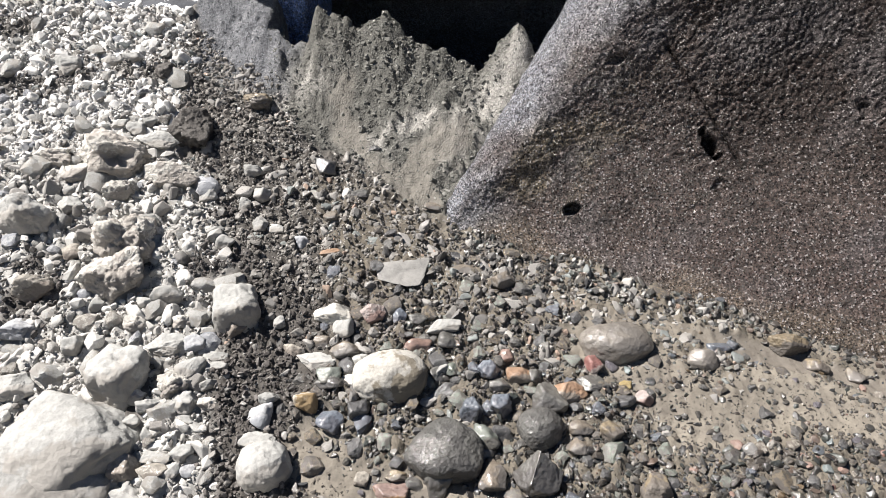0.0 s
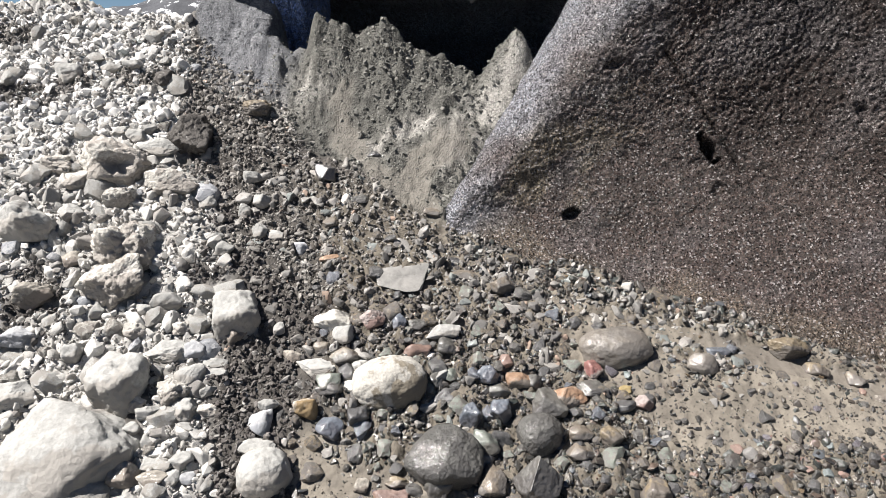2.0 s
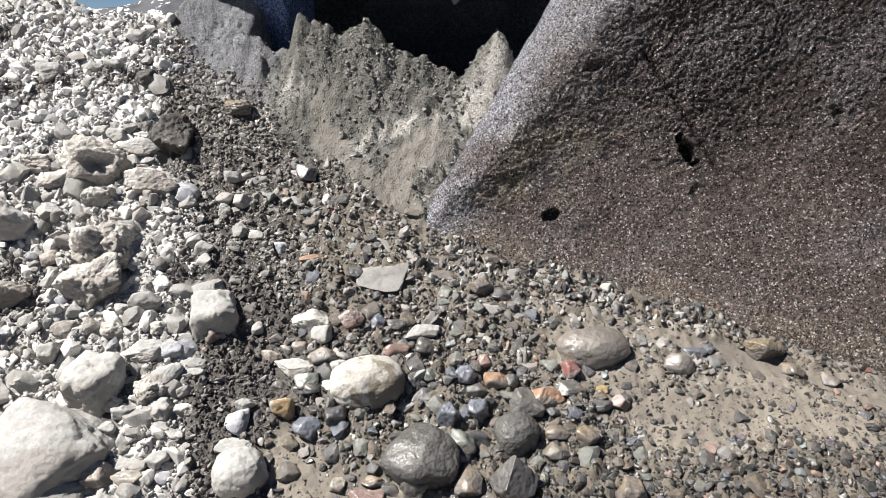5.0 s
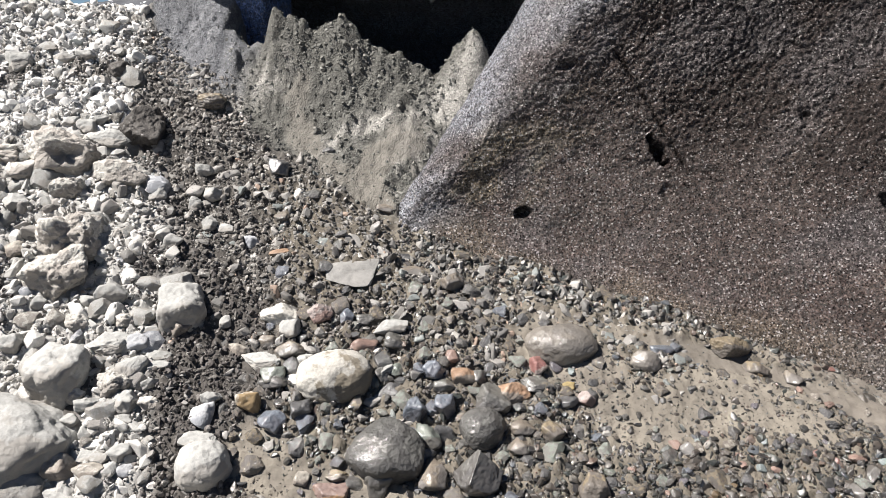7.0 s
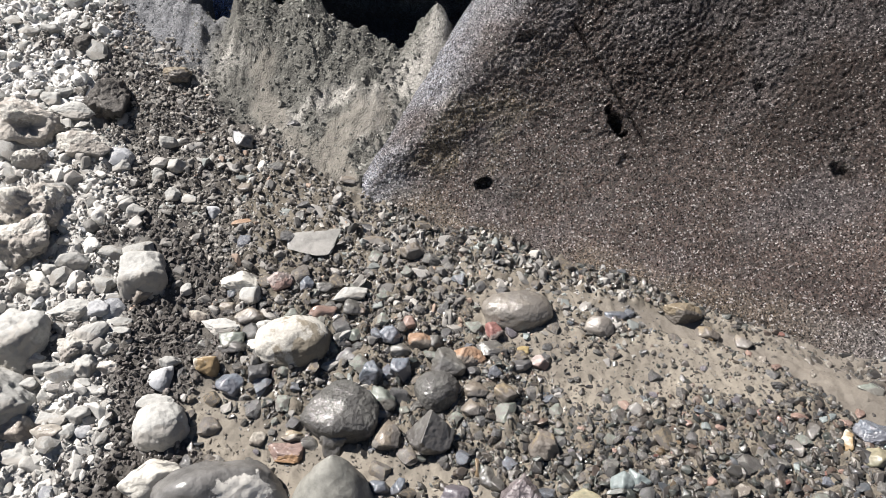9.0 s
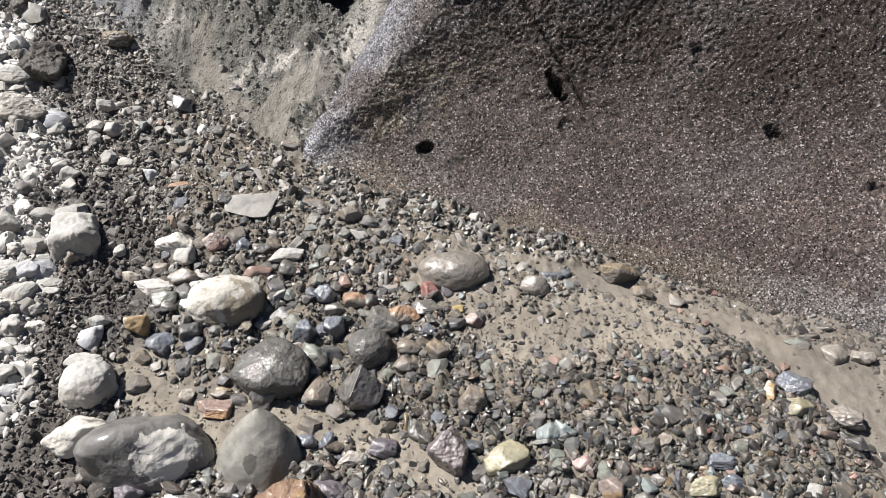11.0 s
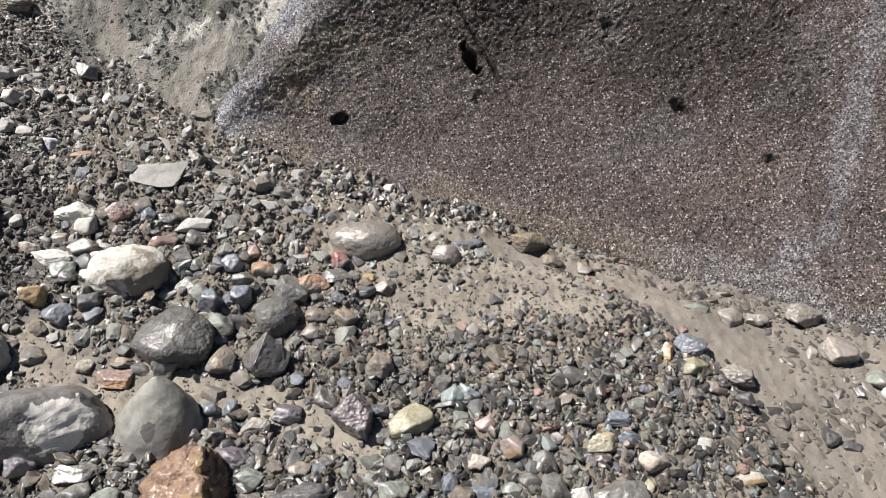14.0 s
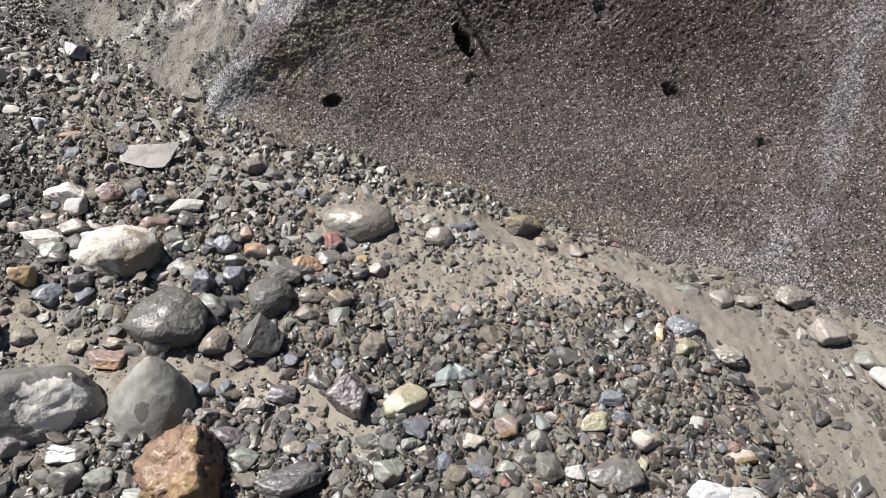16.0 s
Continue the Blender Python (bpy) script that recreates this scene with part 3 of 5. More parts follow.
# ======== the glacier ========
def ice_front(x, z):
    """How far away the even ice face lies."""
    p = np.minimum(x, 3.3) - 2
    q = np.clip(z, 0.2, 2.6) - 1.5
    y = 3.899 - 0.239 * p + 0.41 * q - 0.06 * p * p + 0.2 * p * q - 0.052 * q * q + 0.30 * (z - 1.5 - q)
    return y - 0.75 * np.log1p(np.exp(np.clip((x - 3.35 - 0.32 * (z - 1.2)) * 9, -30, 30))) / 9


def ice_edge(z):
    q = np.clip(z, 1.15, 2.75) - 1.8
    return 0.2760 + q * (0.6766 + q * (-0.1165 + q * (-0.2839 + q * (0.6071 + q * -0.2073)))) + 0.7 * np.clip(z - 2.75, 0, 3)


def build_glacier():
    radius, turn = 0.42, radians(104)
    arc = radius * turn
    dense = np.arange(-arc, 4.1, 0.0068)
    along = np.concatenate([-arc - np.geomspace(0.03, 4.5, 26)[::-1], dense, 4.1 + np.geomspace(0.03, 5, 24)])
    high = np.concatenate([np.arange(0.50, 2.68, 0.0066), 2.68 + np.geomspace(0.02, 2.2, 26)])
    s, z = np.meshgrid(along, high)
    e = ice_edge(z)
    fold = np.interp(z, [0.8, 1.2, 1.5, 1.8, 2.2, 2.6, 3.2], [0.05, 0.07, 0.16, 0.24, 0.31, 0.38, 0.5])
    a = np.clip(-s / radius, 0, turn)
    back = np.clip(-s - arc, 0, 99)
    x0 = e + fold
    y0 = ice_front(x0, z)
    x = np.where(s > 0, x0 + s, x0 - fold * np.sin(a) - back * np.cos(turn))
    y = np.where(s > 0, ice_front(x0 + s, z), y0 + fold - fold * np.cos(a) + back * np.sin(turn))
    base = 1.27 - 0.24 * np.clip(x, 0, 4) + 0.014 * np.clip(x, 0, 4) ** 2
    h = z - base
    front = smooth(-arc * 0.9, 0.25, s)
    spread = np.interp(x, [0.0, 0.3, 0.6, 1.0, 1.4, 1.9, 2.3, 2.6, 3.0, 3.4, 3.8], [0.10, 0.13, 0.15, 0.17, 0.155, 0.10, 0.06, 0.05, 0.03, -0.08, -0.12])
    y = y - front * (spread * np.clip(1 - h / 0.24, 0, 1) ** 2)
    x = x - 0.05 * np.clip(1 - h / 0.24, 0, 1) ** 2 * smooth(0.30, -0.25, s)
    p = np.stack([x, y, z], -1)
    du, dv = np.gradient(p, axis=1), np.gradient(p, axis=0)
    n = np.cross(du, dv)
    n /= np.maximum(np.linalg.norm(n, axis=-1, keepdims=True), 1e-9)
    # lumps, shallow hollows, grains, coarser where the face leans out of the sun
    coarse = smooth(1.35, 2.1, z + 0.2 * (x - 2.0)) * smooth(0.9, 1.7, x)
    d = 0.022 * fbm(s * 1.7, z * 1.7, y * 0.5, 3, 31) + 0.0045 * fbm(x * 9, z * 9 + x * 4, y * 9, 3, 32) + (0.0042 + 0.0050 * coarse) * fbm(x * 66, z * 66, y * 66, 1, 33) + (0.0022 + 0.0035 * coarse) * fbm(x * 27 + z * 14, z * 27, y * 27, 2, 34)
    # melted-out pits and the crack
    for hx, hz, w, t, tilt, deep in ((0.76, 1.40, 0.045, 0.036, 0.2, 0.10), (1.54, 1.79, 0.034, 0.085, 0.55, 0.15), (2.74, 1.57, 0.05, 0.036, -0.45, 0.055),
                                     (3.19, 1.33, 0.035, 0.030, 0.3, 0.035), (1.60, 1.55, 0.04, 0.05, 0.5, 0.022), (2.36, 2.0, 0.03, 0.05, 0.5, 0.03), (0.98, 2.26, 0.05, 0.03, 0.2, 0.03)):
        rx, rz = x - hx, z - hz
        c, q = math.cos(tilt), math.sin(tilt)
        rx, rz = c * rx + q * rz, -q * rx + c * rz
        rr = np.hypot(rx / w, rz / t) + 0.27 * fbm(s * 26, z * 26, 1, 3, 35)
        d = d - deep * smooth(1.25, 0.55, rr)
    crack = line_gap(x, z, [(1.28, 2.33), (1.48, 2.05), (1.73, 1.65), (1.92, 1.21)]) + 0.002 * fbm(s * 9, z * 9, 0, 2, 36)
    line = bell(crack, 0.008) * (0.35 + 0.65 * smooth(1.45, 1.75, z)) * smooth(-0.9, 0.1, fbm(s * 5, z * 5, 4, 2, 45))
    d = d - 0.022 * line
    crack = line_gap(x, z, [(1.98, 2.75), (2.12, 2.35), (2.3, 2.0)]) + 0.008 * fbm(s * 9, z * 9, 0, 2, 37)
    d = d - 0.008 * bell(crack, 0.012)
    p = p + n * d[..., None]
    # cleaner ice on the turned edge, in a streak and along the foot
    streak = line_gap(x, z, [(3.95, 2.3), (3.86, 2.08), (3.57, 1.43), (3.37, 1.0), (3.0, 0.70)]) + 0.05 * fbm(s * 8, z * 8, 0, 3, 38)
    spread = fbm(s * 3, z * 3, 0, 4, 39)
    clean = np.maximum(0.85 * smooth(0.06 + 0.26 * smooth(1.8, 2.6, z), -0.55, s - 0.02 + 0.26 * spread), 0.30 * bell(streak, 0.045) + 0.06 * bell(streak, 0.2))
    clean = np.maximum(clean, 0.30 * smooth(0.14, 0.0, h + 0.1 * spread) * smooth(2.2, 3.0, x))
    clean = np.maximum(clean, 0.10 * smooth(0.0, 0.8, spread))
    clean = clean * smooth(0.5, 0.0, np.clip(-s - arc, 0, 9))
    # the colour is darker and duller in a wide smear high on the face
    toned = 0.60 * smooth(1.15, 0.35, np.hypot((x - 2.25) / 1.25, (z - 2.45) / 1.0) + 0.25 * spread)
    toned = np.maximum(toned, 0.50 * smooth(2.2, 3.0, x + 0.3 * spread) * smooth(3.7, 3.2, x) * smooth(1.3, 1.8, z + 0.2 * spread)) * (1 - 0.8 * clean)
    # olive clay smeared beside the turned edge
    clay = smooth(0.55, 0.05, np.abs(s - 0.22 - 0.25 * spread)) * smooth(1.2, 1.5, z) * smooth(2.15, 1.85, z + 0.2 * spread)
    clay = np.maximum(0.75 * clay * smooth(-0.4, 0.5, fbm(s * 7, z * 7, 2, 3, 46)), 0.35 * smooth(0.16, 0.02, h + 0.08 * spread))
    # shade inside the crack is painted dark along its line as well
    ob = grid_mesh("glacier_front", p, DIRTY_ICE, {"dust": np.clip(clean, 0, 1), "toned": np.maximum(toned, 0.9 * line), "clay": clay}, False)
    tagged(ob, "steep dark brown face of dirty granular glacier ice with melt pits", "glacier", kind="structure")
    # the roof and back of the cave
    top = np.array([[0.0, 0.9], [0.0, 0.4], [0.05, 0.12], [0.25, 0.0], [0.8, 0.02], [1.6, -0.15], [2.3, -0.6], [2.5, -1.3], [2.5, -2.4]])
    ts = np.linspace(0, len(top) - 1, 90)
    prof = np.stack([np.interp(ts, np.arange(len(top)), top[:, i]) for i in (0, 1)], -1)
    xs = np.linspace(-1.9, 2.2, 110)
    X, R = np.meshgrid(xs, np.arange(90))
    Y = 5.12 - 0.12 * X + prof[R, 0]
    Z = 2.80 + prof[R, 1] + 0.10 * fbm(X * 1.6, Y * 1.6, 0, 3, 41) + 0.03 * fbm(X * 7, Y * 7, Z_OFF, 2, 42)
    Y = Y + 0.10 * fbm(X * 2.0, Z * 2.0, 3, 3, 43)
    cave = grid_mesh("cave_roof", np.stack([X, Y, Z], -1), CAVE_ICE)
    tagged(cave, "dark hanging ice roof over the shaded cave", "glacier", kind="structure")
    # a buttress leaning out over the first cone, foot drawn in; shade painted blue
    X, R = np.meshgrid(np.linspace(-1.36, -0.86, 70), np.linspace(0, 1, 60))
    Z = 3.15 - 1.10 * R + 0.04 * fbm(X * 9, R * 3, 0, 3, 47)
    Y = 5.02 - 0.1 * X + 0.42 * R ** 0.8 + 3.0 * np.clip(np.abs(X + 1.12 + 0.05 * fbm(R * 5, X, 0, 2, 50)) - 0.12, 0, 1) + 0.05 * fbm(X * 7, R * 4, 1, 3, 48) + 0.012 * fbm(X * 30, R * 24, 1, 2, 49)
    wall = grid_mesh("ice_buttress", np.stack([X, Y, Z], -1), SHADE_BLUE_ICE, None, False)
    tagged(wall, "overhanging ice buttress at the cave's mouth, tinted blue for its shade", "glacier", kind="structure")
    # the glacier's back, above and behind the cave
    xs, ys = np.linspace(-1.9, 9.5, 90), np.linspace(5.0, 16, 60)
    X, Y = np.meshgrid(xs, ys)
    Z = 3.65 + 0.22 * (Y - 5) + 0.10 * fbm(X, Y, 0, 4, 44) + 0.25 * np.clip(X - 1.0, 0, 4) * smooth(7, 5, Y)
    back = grid_mesh("glacier_back", np.stack([X, Y, Z], -1), DIRTY_ICE)
    tagged(back, "debris-covered back of the glacier above the cave", "glacier", kind="structure")


Z_OFF = 0.4
build_ground()
build_glacier()


def build_ridge():
    """A far mountainside with patches of old snow."""
    g = Graph("far_mountainside")
    vec = g.coords("Object")
    # rock tones lean blue: the haze of distance is put into the colour
    rock = g.mix(g.ramp(g.noise(vec, 0.06, 6, 0.7), [(0.35, 0.0), (0.65, 1.0)]), (0.026, 0.028, 0.034), (0.075, 0.079, 0.088))
    col = g.mix(g.ramp(g.noise(vec, 0.12, 5, 0.6), [(0.58, 0.0), (0.61, 1.0)]), rock, (0.75, 0.77, 0.80))
    mat = g.done(col, 0.9, g.bump(g.noise(vec, 0.4, 5, 0.7), 0.6, 1.0))
    X, R = np.meshgrid(np.linspace(-420, 300, 240), np.linspace(0, 1, 30))
    Y = 330 + 120 * R + 6 * fbm(X * 0.02, R * 3, 0, 3, 51)
    top = 13.5 + 4 * fbm(X * 0.03, 0 * X, 0, 5, 52) + 0.29 * np.clip(X + 202, 0, 160) - 0.03 * np.clip(-202 - X, 0, 300)
    Z = -8 + (top + 8) * np.sin(np.clip(R * 1.25, 0, 1) * math.pi / 2) + 2.2 * fbm(X * 0.05, R * 9, 0, 5, 53)
    ob = grid_mesh("backdrop_mountainside", np.stack([X, Y, Z], -1), mat)
    tagged(ob, "far dark mountainside with patches of old snow", "mountain", kind="structure")


build_ridge()


# ======== stones ========
def ball(level):
    bm = bmesh.new()
    bmesh.ops.create_icosphere(bm, subdivisions=level, radius=1.0)
    verts = np.array([v.co[:] for v in bm.verts])
    faces = np.array([[v.index for v in f.verts] for f in bm.faces])
    bm.free()
    return verts, faces


BALL = {n: ball(n) for n in (1, 2, 3, 4, 5)}
PLACED = []


def rock_shape(kind, seed, level):
    """Vertices in a box of about -1..1, with the look of the kind."""
    rng = np.random.default_rng(seed)
    v = BALL[level][0].copy()
    off = rng.uniform(-50, 50, 3)
    square = {"round": 2.2, "block": 5.0, "flat": 3.8, "slab": 6.0, "rough": 2.3, "cone": 2.1, "boulder": 2.3, "lump": 2.4, "pyramid": 2.3, "dome": 2.1, "hollow": 2.6, "egg": 2.15, "hewn": 5.0}[kind]
    v = v / (np.abs(v) ** square).sum(1, keepdims=True) ** (1 / square)
    # broken faces: many planes, their meeting edges more or less worn
    faces, worn = {"round": (11, 12), "block": (9, 46), "flat": (9, 40), "slab": (8, 24), "rough": (12, 24), "cone": (0, 0), "boulder": (16, 6), "lump": (10, 34), "pyramid": (0, 0), "dome": (14, 7), "hollow": (12, 20), "egg": (0, 0), "hewn": (0, 0)}[kind]
    if faces:
        i = np.arange(faces) + 0.5
        polar, round_ = np.arccos(1 - 2 * i / faces), math.pi * (1 + 5 ** 0.5) * i
        n = np.stack([np.cos(round_) * np.sin(polar), np.sin(round_) * np.sin(polar), np.cos(polar)], -1) + rng.normal(0, 0.22, (faces, 3))
        n = n @ np.linalg.qr(rng.normal(size=(3, 3)))[0]
        n /= np.linalg.norm(n, axis=1, keepdims=True)
        c = rng.uniform({"dome": 0.87, "boulder": 0.84, "block": 0.74, "flat": 0.74}.get(kind, 0.66), 1.0, faces)
        v = v / (1e-4 + (np.clip(v @ n.T, 0, None) / c) ** worn).sum(1, keepdims=True) ** (1 / worn)
    if kind == "pyramid":
        for i, lift in enumerate((0.62, 0.55, 0.70, 0.6)):
            a = 0.5 + i * math.pi / 2 + rng.uniform(-0.3, 0.3)
            n = np.array([math.cos(a) * math.cos(lift), math.sin(a) * math.cos(lift), math.sin(lift)])
            v = v - np.clip(v @ n - rng.uniform(0.40, 0.52), 0, None)[:, None] * n
    if kind == "cone":
        u = np.clip((v[:, 2] + 1) / 2, 0, 1)
        out = np.maximum(np.hypot(v[:, 0], v[:, 1]), 1e-6)
        wide = np.clip(1 - u ** 1.8, 0, 1) ** 0.8
        v[:, 0] *= wide / out
        v[:, 1] *= wide / out
    low = {"round": 0.08, "block": 0.07, "flat": 0.09, "slab": 0.06, "rough": 0.17, "cone": 0.06, "boulder": 0.13, "lump": 0.15, "pyramid": 0.06, "dome": 0.07, "hollow": 0.15, "egg": 0.075, "hewn": 0.11}[kind]
    high = {"round": 0.026, "block": 0.040, "flat": 0.035, "slab": 0.014, "rough": 0.07, "cone": 0.010, "boulder": 0.010, "lump": 0.045, "pyramid": 0.030, "dome": 0.016, "hollow": 0.06, "egg": 0.014, "hewn": 0.018}[kind]
    w = v + off
    d = low * fbm(w[:, 0] * 1.3, w[:, 1] * 1.3, w[:, 2] * 1.3, 3, seed) + high * fbm(w[:, 0] * 5, w[:, 1] * 5, w[:, 2] * 5, 3, seed + 9)
    if level > 2:
        crease = {"round": 0.025, "block": 0.05, "flat": 0.05, "slab": 0.008, "rough": 0.10, "cone": 0.006, "boulder": 0.035, "lump": 0.07, "pyramid": 0.04, "dome": 0.022, "hollow": 0.09, "egg": 0.022, "hewn": 0.035}[kind]
        a, c = np.abs(fbm(w[:, 0] * 2.1, w[:, 1] * 2.1, w[:, 2] * 2.1, 2, seed + 3)), np.abs(fbm(w[:, 0] * 6.5, w[:, 1] * 6.5, w[:, 2] * 6.5, 2, seed + 5))
        d = d - crease * (np.exp(-(a / 0.10) ** 2) + 0.45 * np.exp(-(c / 0.14) ** 2))
        d = d + 0.5 * crease * fbm(w[:, 0] * 13, w[:, 1] * 13, w[:, 2] * 13, 2, seed + 7)
    v = v * (1 + d[:, None])
    if kind == "hollow":
        mouth = np.array([0.24, -0.85, 0.47])
        away = np.linalg.norm(v / np.linalg.norm(v, axis=1, keepdims=True) - mouth, axis=1) + 0.12 * fbm(w[:, 0] * 3, w[:, 1] * 3, w[:, 2] * 3, 2, seed + 2)
        v = v * (1 - 0.97 * smooth(0.54, 0.40, away))[:, None]
    if level < 3:
        v = v * rng.uniform(*((0.72, 1.08) if level == 1 else (0.91, 1.05)), (len(v), 1))
    if kind != "cone":
        v = v - 0.5 * (v.max(0) + v.min(0))
        v /= np.abs(v).max(0)
    return v


def rock_mesh(name, verts, level, material):
    mesh = bpy.data.meshes.new(name)
    fill_mesh(mesh, verts, BALL[level][1])
    mesh.polygons.foreach_set("use_smooth", np.ones(len(mesh.polygons), bool))
    mesh.materials.append(material)
    return mesh


def stone(kind, x, y, w, h, turn, mat, label, rise=1.0, form=0):
    """One stone: w across and h up the slope; it lies half sunk on the slope."""
    size = max(w, h)
    level = 5 if size > 0.17 else 4 if size > 0.06 else 3
    seed = 1000 + len(PLACED) * 17 + form * 7919
    tall = {"round": 0.72, "block": 0.75, "flat": 0.45, "slab": 0.28, "rough": 0.7, "cone": 0.95, "boulder": 0.52, "lump": 0.72, "pyramid": 0.9, "dome": 0.80, "hollow": 0.95, "egg": 0.86, "hewn": 0.80}[kind] * min(w, 1.15 * h) * rise
    if kind == "flat":
        tall = max(tall, 0.5 * h)
    c, s = abs(math.cos(radians(turn))), abs(math.sin(radians(turn)))
    even = c * c - s * s
    if abs(even) > 0.3 and kind not in ("round", "boulder", "cone", "dome", "egg"):
        wide, deep = (w * c - h * s) / even, (h * c - w * s) / even
        low = 0.45 * max(abs(wide), abs(deep))
        wide, deep = max(wide, low), max(deep, low)
    else:
        wide, deep = (w, h) if c > s else (h, w)
    wide, deep = 0.93 * wide, 0.96 * deep
    v = rock_shape(kind, seed, level) * np.array([wide, 1.06 * deep, tall]) / 2
    name = "boulder" if size > 0.2 else "stone" if size > 0.07 else "pebble"
    ob = new(name, rock_mesh(name, v, level, STONE[mat]))
    n = ground_normal(x, y)
    if n.z < 0.6:
        n = (n + Vector((0, 0, 0.6))).normalized()
    n = (n + Vector((0, 0, 1.1 if size > 0.15 and kind not in ("slab", "flat") else 0.25))).normalized()
    if kind in ("cone", "pyramid"):
        n = (n + Vector((0, 0, 1.6))).normalized()
    q = Vector((0, 0, 1)).rotation_difference(n)
    sunk = {"boulder": 0.02, "round": 0.09, "slab": 0.18, "flat": 0.10, "cone": 0.06, "pyramid": 0.22, "dome": 0.02, "egg": 0.0, "hewn": 0.04}.get(kind, 0.14)
    place = Vector((x, y, ground_under(x, y, 0.5 * min(w, h)))) + n * tall * sunk
    ob.matrix_world = Matrix.Translation(place) @ q.to_matrix().to_4x4() @ pose(0, 0, 0, 0, 0, turn)
    PLACED.append((x, y, wide / 2, deep / 2, radians(turn)))
    group = {"boulder": "boulders on the slope", "stone": "stones on the slope", "pebble": "pebbles on the slope"}[name]
    return tagged(ob, label, name, group)


stone("boulder", -1.729, 2.842, 0.712, 0.591, 0, "pale", "large pale dusty rounded boulder")
stone("boulder", -1.779, 2.716, 0.691, 0.427, 0, "pale", "large pale dusty boulder with a chipped flank")
stone("hewn", -1.585, 3.127, 0.350, 0.330, -14, "pale", "pale blocky boulder with a dark underside")
stone("flat", -2.066, 3.061, 0.272, 0.209, 10, "pale", "pale flat-topped dusty boulder on the dry moraine")
stone("round", -1.458, 3.531, 0.180, 0.144, 0, "pale", "pale smooth rounded stone on the dry moraine")
stone("hewn", -1.085, 3.472, 0.315, 0.305, 12, "pale", "pale angular limestone block on dark soil")
stone("rough", -1.073, 3.389, 0.138, 0.132, 0, "tan", "rough brownish pitted stone in the wet gravel")
stone("round", -1.580, 3.492, 0.119, 0.086, 0, "pale", "small pale rounded stone on the dry moraine")
stone("round", -1.822, 3.475, 0.095, 0.086, 20, "pale", "small pale rounded stone on the dry moraine")
stone("block", -2.165, 3.316, 0.201, 0.132, 0, "bluepale", "bluish grey dusty broken stone")
stone("block", -2.158, 3.518, 0.263, 0.203, 20, "tan", "brownish grey angular boulder on the dry moraine")
stone("block", -1.850, 3.253, 0.167, 0.167, 30, "pale", "pale blunt stone on the dry moraine")
stone("flat", -1.380, 3.286, 0.272, 0.146, 5, "pale", "pale flat broken stone on the dry moraine")
stone("round", -1.253, 3.162, 0.153, 0.176, -20, "pale", "pale egg-shaped stone on the dry moraine")
stone("rough", -1.294, 3.096, 0.198, 0.173, 0, "dusty", "rough dusty pitted stone on the dry moraine")
stone("flat", -1.151, 3.248, 0.148, 0.071, 0, "pale", "pale flat stone on the dry moraine")
stone("flat", -1.133, 3.188, 0.140, 0.065, 0, "pale", "pale flat stone with dark underside")
stone("flat", -1.222, 3.358, 0.125, 0.070, 10, "pale", "small pale flat stone on the dry moraine")
stone("block", -1.388, 2.994, 0.150, 0.105, 20, "pale", "pale angular stone on the dry moraine")
stone("block", -1.461, 2.946, 0.090, 0.077, 0, "pale", "small pale angular stone on the dry moraine")
stone("block", -1.371, 2.891, 0.076, 0.076, 40, "pale", "small pale angular stone on the dry moraine")
stone("rough", -1.239, 3.033, 0.130, 0.133, 0, "pale", "pale rough stone on the dry moraine")
stone("round", -1.191, 2.810, 0.126, 0.088, 10, "pale", "pale smooth stone on the dry moraine")
stone("flat", -1.324, 2.803, 0.113, 0.075, 0, "pale", "pale flat stone on the dry moraine")
stone("block", -1.429, 2.766, 0.143, 0.138, 0, "tan", "brownish grey angular stone on the dry moraine")
stone("flat", -1.302, 2.734, 0.162, 0.096, 0, "tan", "brownish flat stone on the dry moraine")
stone("block", -1.217, 2.743, 0.086, 0.084, 0, "pale", "small pale broken stone on the dry moraine")
stone("round", -1.142, 2.755, 0.081, 0.071, 0, "bluepale", "small grey rounded stone on the dry moraine")
stone("flat", -1.426, 2.656, 0.198, 0.084, 0, "pale", "pale flat stone on the dry moraine")
stone("flat", -1.215, 2.943, 0.104, 0.056, 0, "pale", "small pale flat stone on the dry moraine")
stone("egg", -0.808, 2.768, 0.273, 0.230, 10, "pale", "pale rounded boulder with grey damp spots")
stone("flat", -0.858, 2.878, 0.207, 0.099, -10, "pale", "pale flat stone in the wet gravel")
stone("block", -0.837, 3.053, 0.131, 0.093, 20, "pale", "pale angular stone with brown patch")
stone("round", -0.864, 2.974, 0.131, 0.142, 10, "bluepale", "grey and white rounded stone")
stone("round", -0.857, 3.441, 0.068, 0.077, 0, "pale", "small pale stone on dark soil")
stone("rough", -1.765, 3.770, 0.408, 0.340, 0, "dusty", "crumbling dusty mud-caked boulder on the dry moraine", 1.2)
stone("rough", -1.769, 3.606, 0.402, 0.290, 0, "dusty", "dusty pitted lump of dried mud", 1.15)
stone("block", -2.356, 3.838, 0.450, 0.276, -10, "pale", "large pale angular boulder with a shaded flank", 1.3)
stone("block", -1.617, 4.157, 0.384, 0.199, 5, "dusty", "tan angular block with overhanging underside", 1.25)
stone("rough", -2.330, 4.223, 0.255, 0.143, 0, "dusty", "dusty lump of dried mud")
stone("rough", -2.153, 4.126, 0.167, 0.167, 0, "dusty", "dusty lump of dried mud")
stone("rough", -1.867, 4.030, 0.247, 0.181, 20, "dusty", "dusty lump of dried mud")
stone("flat", -1.760, 4.392, 0.312, 0.147, 5, "pale", "pale flat slab on the dry moraine")
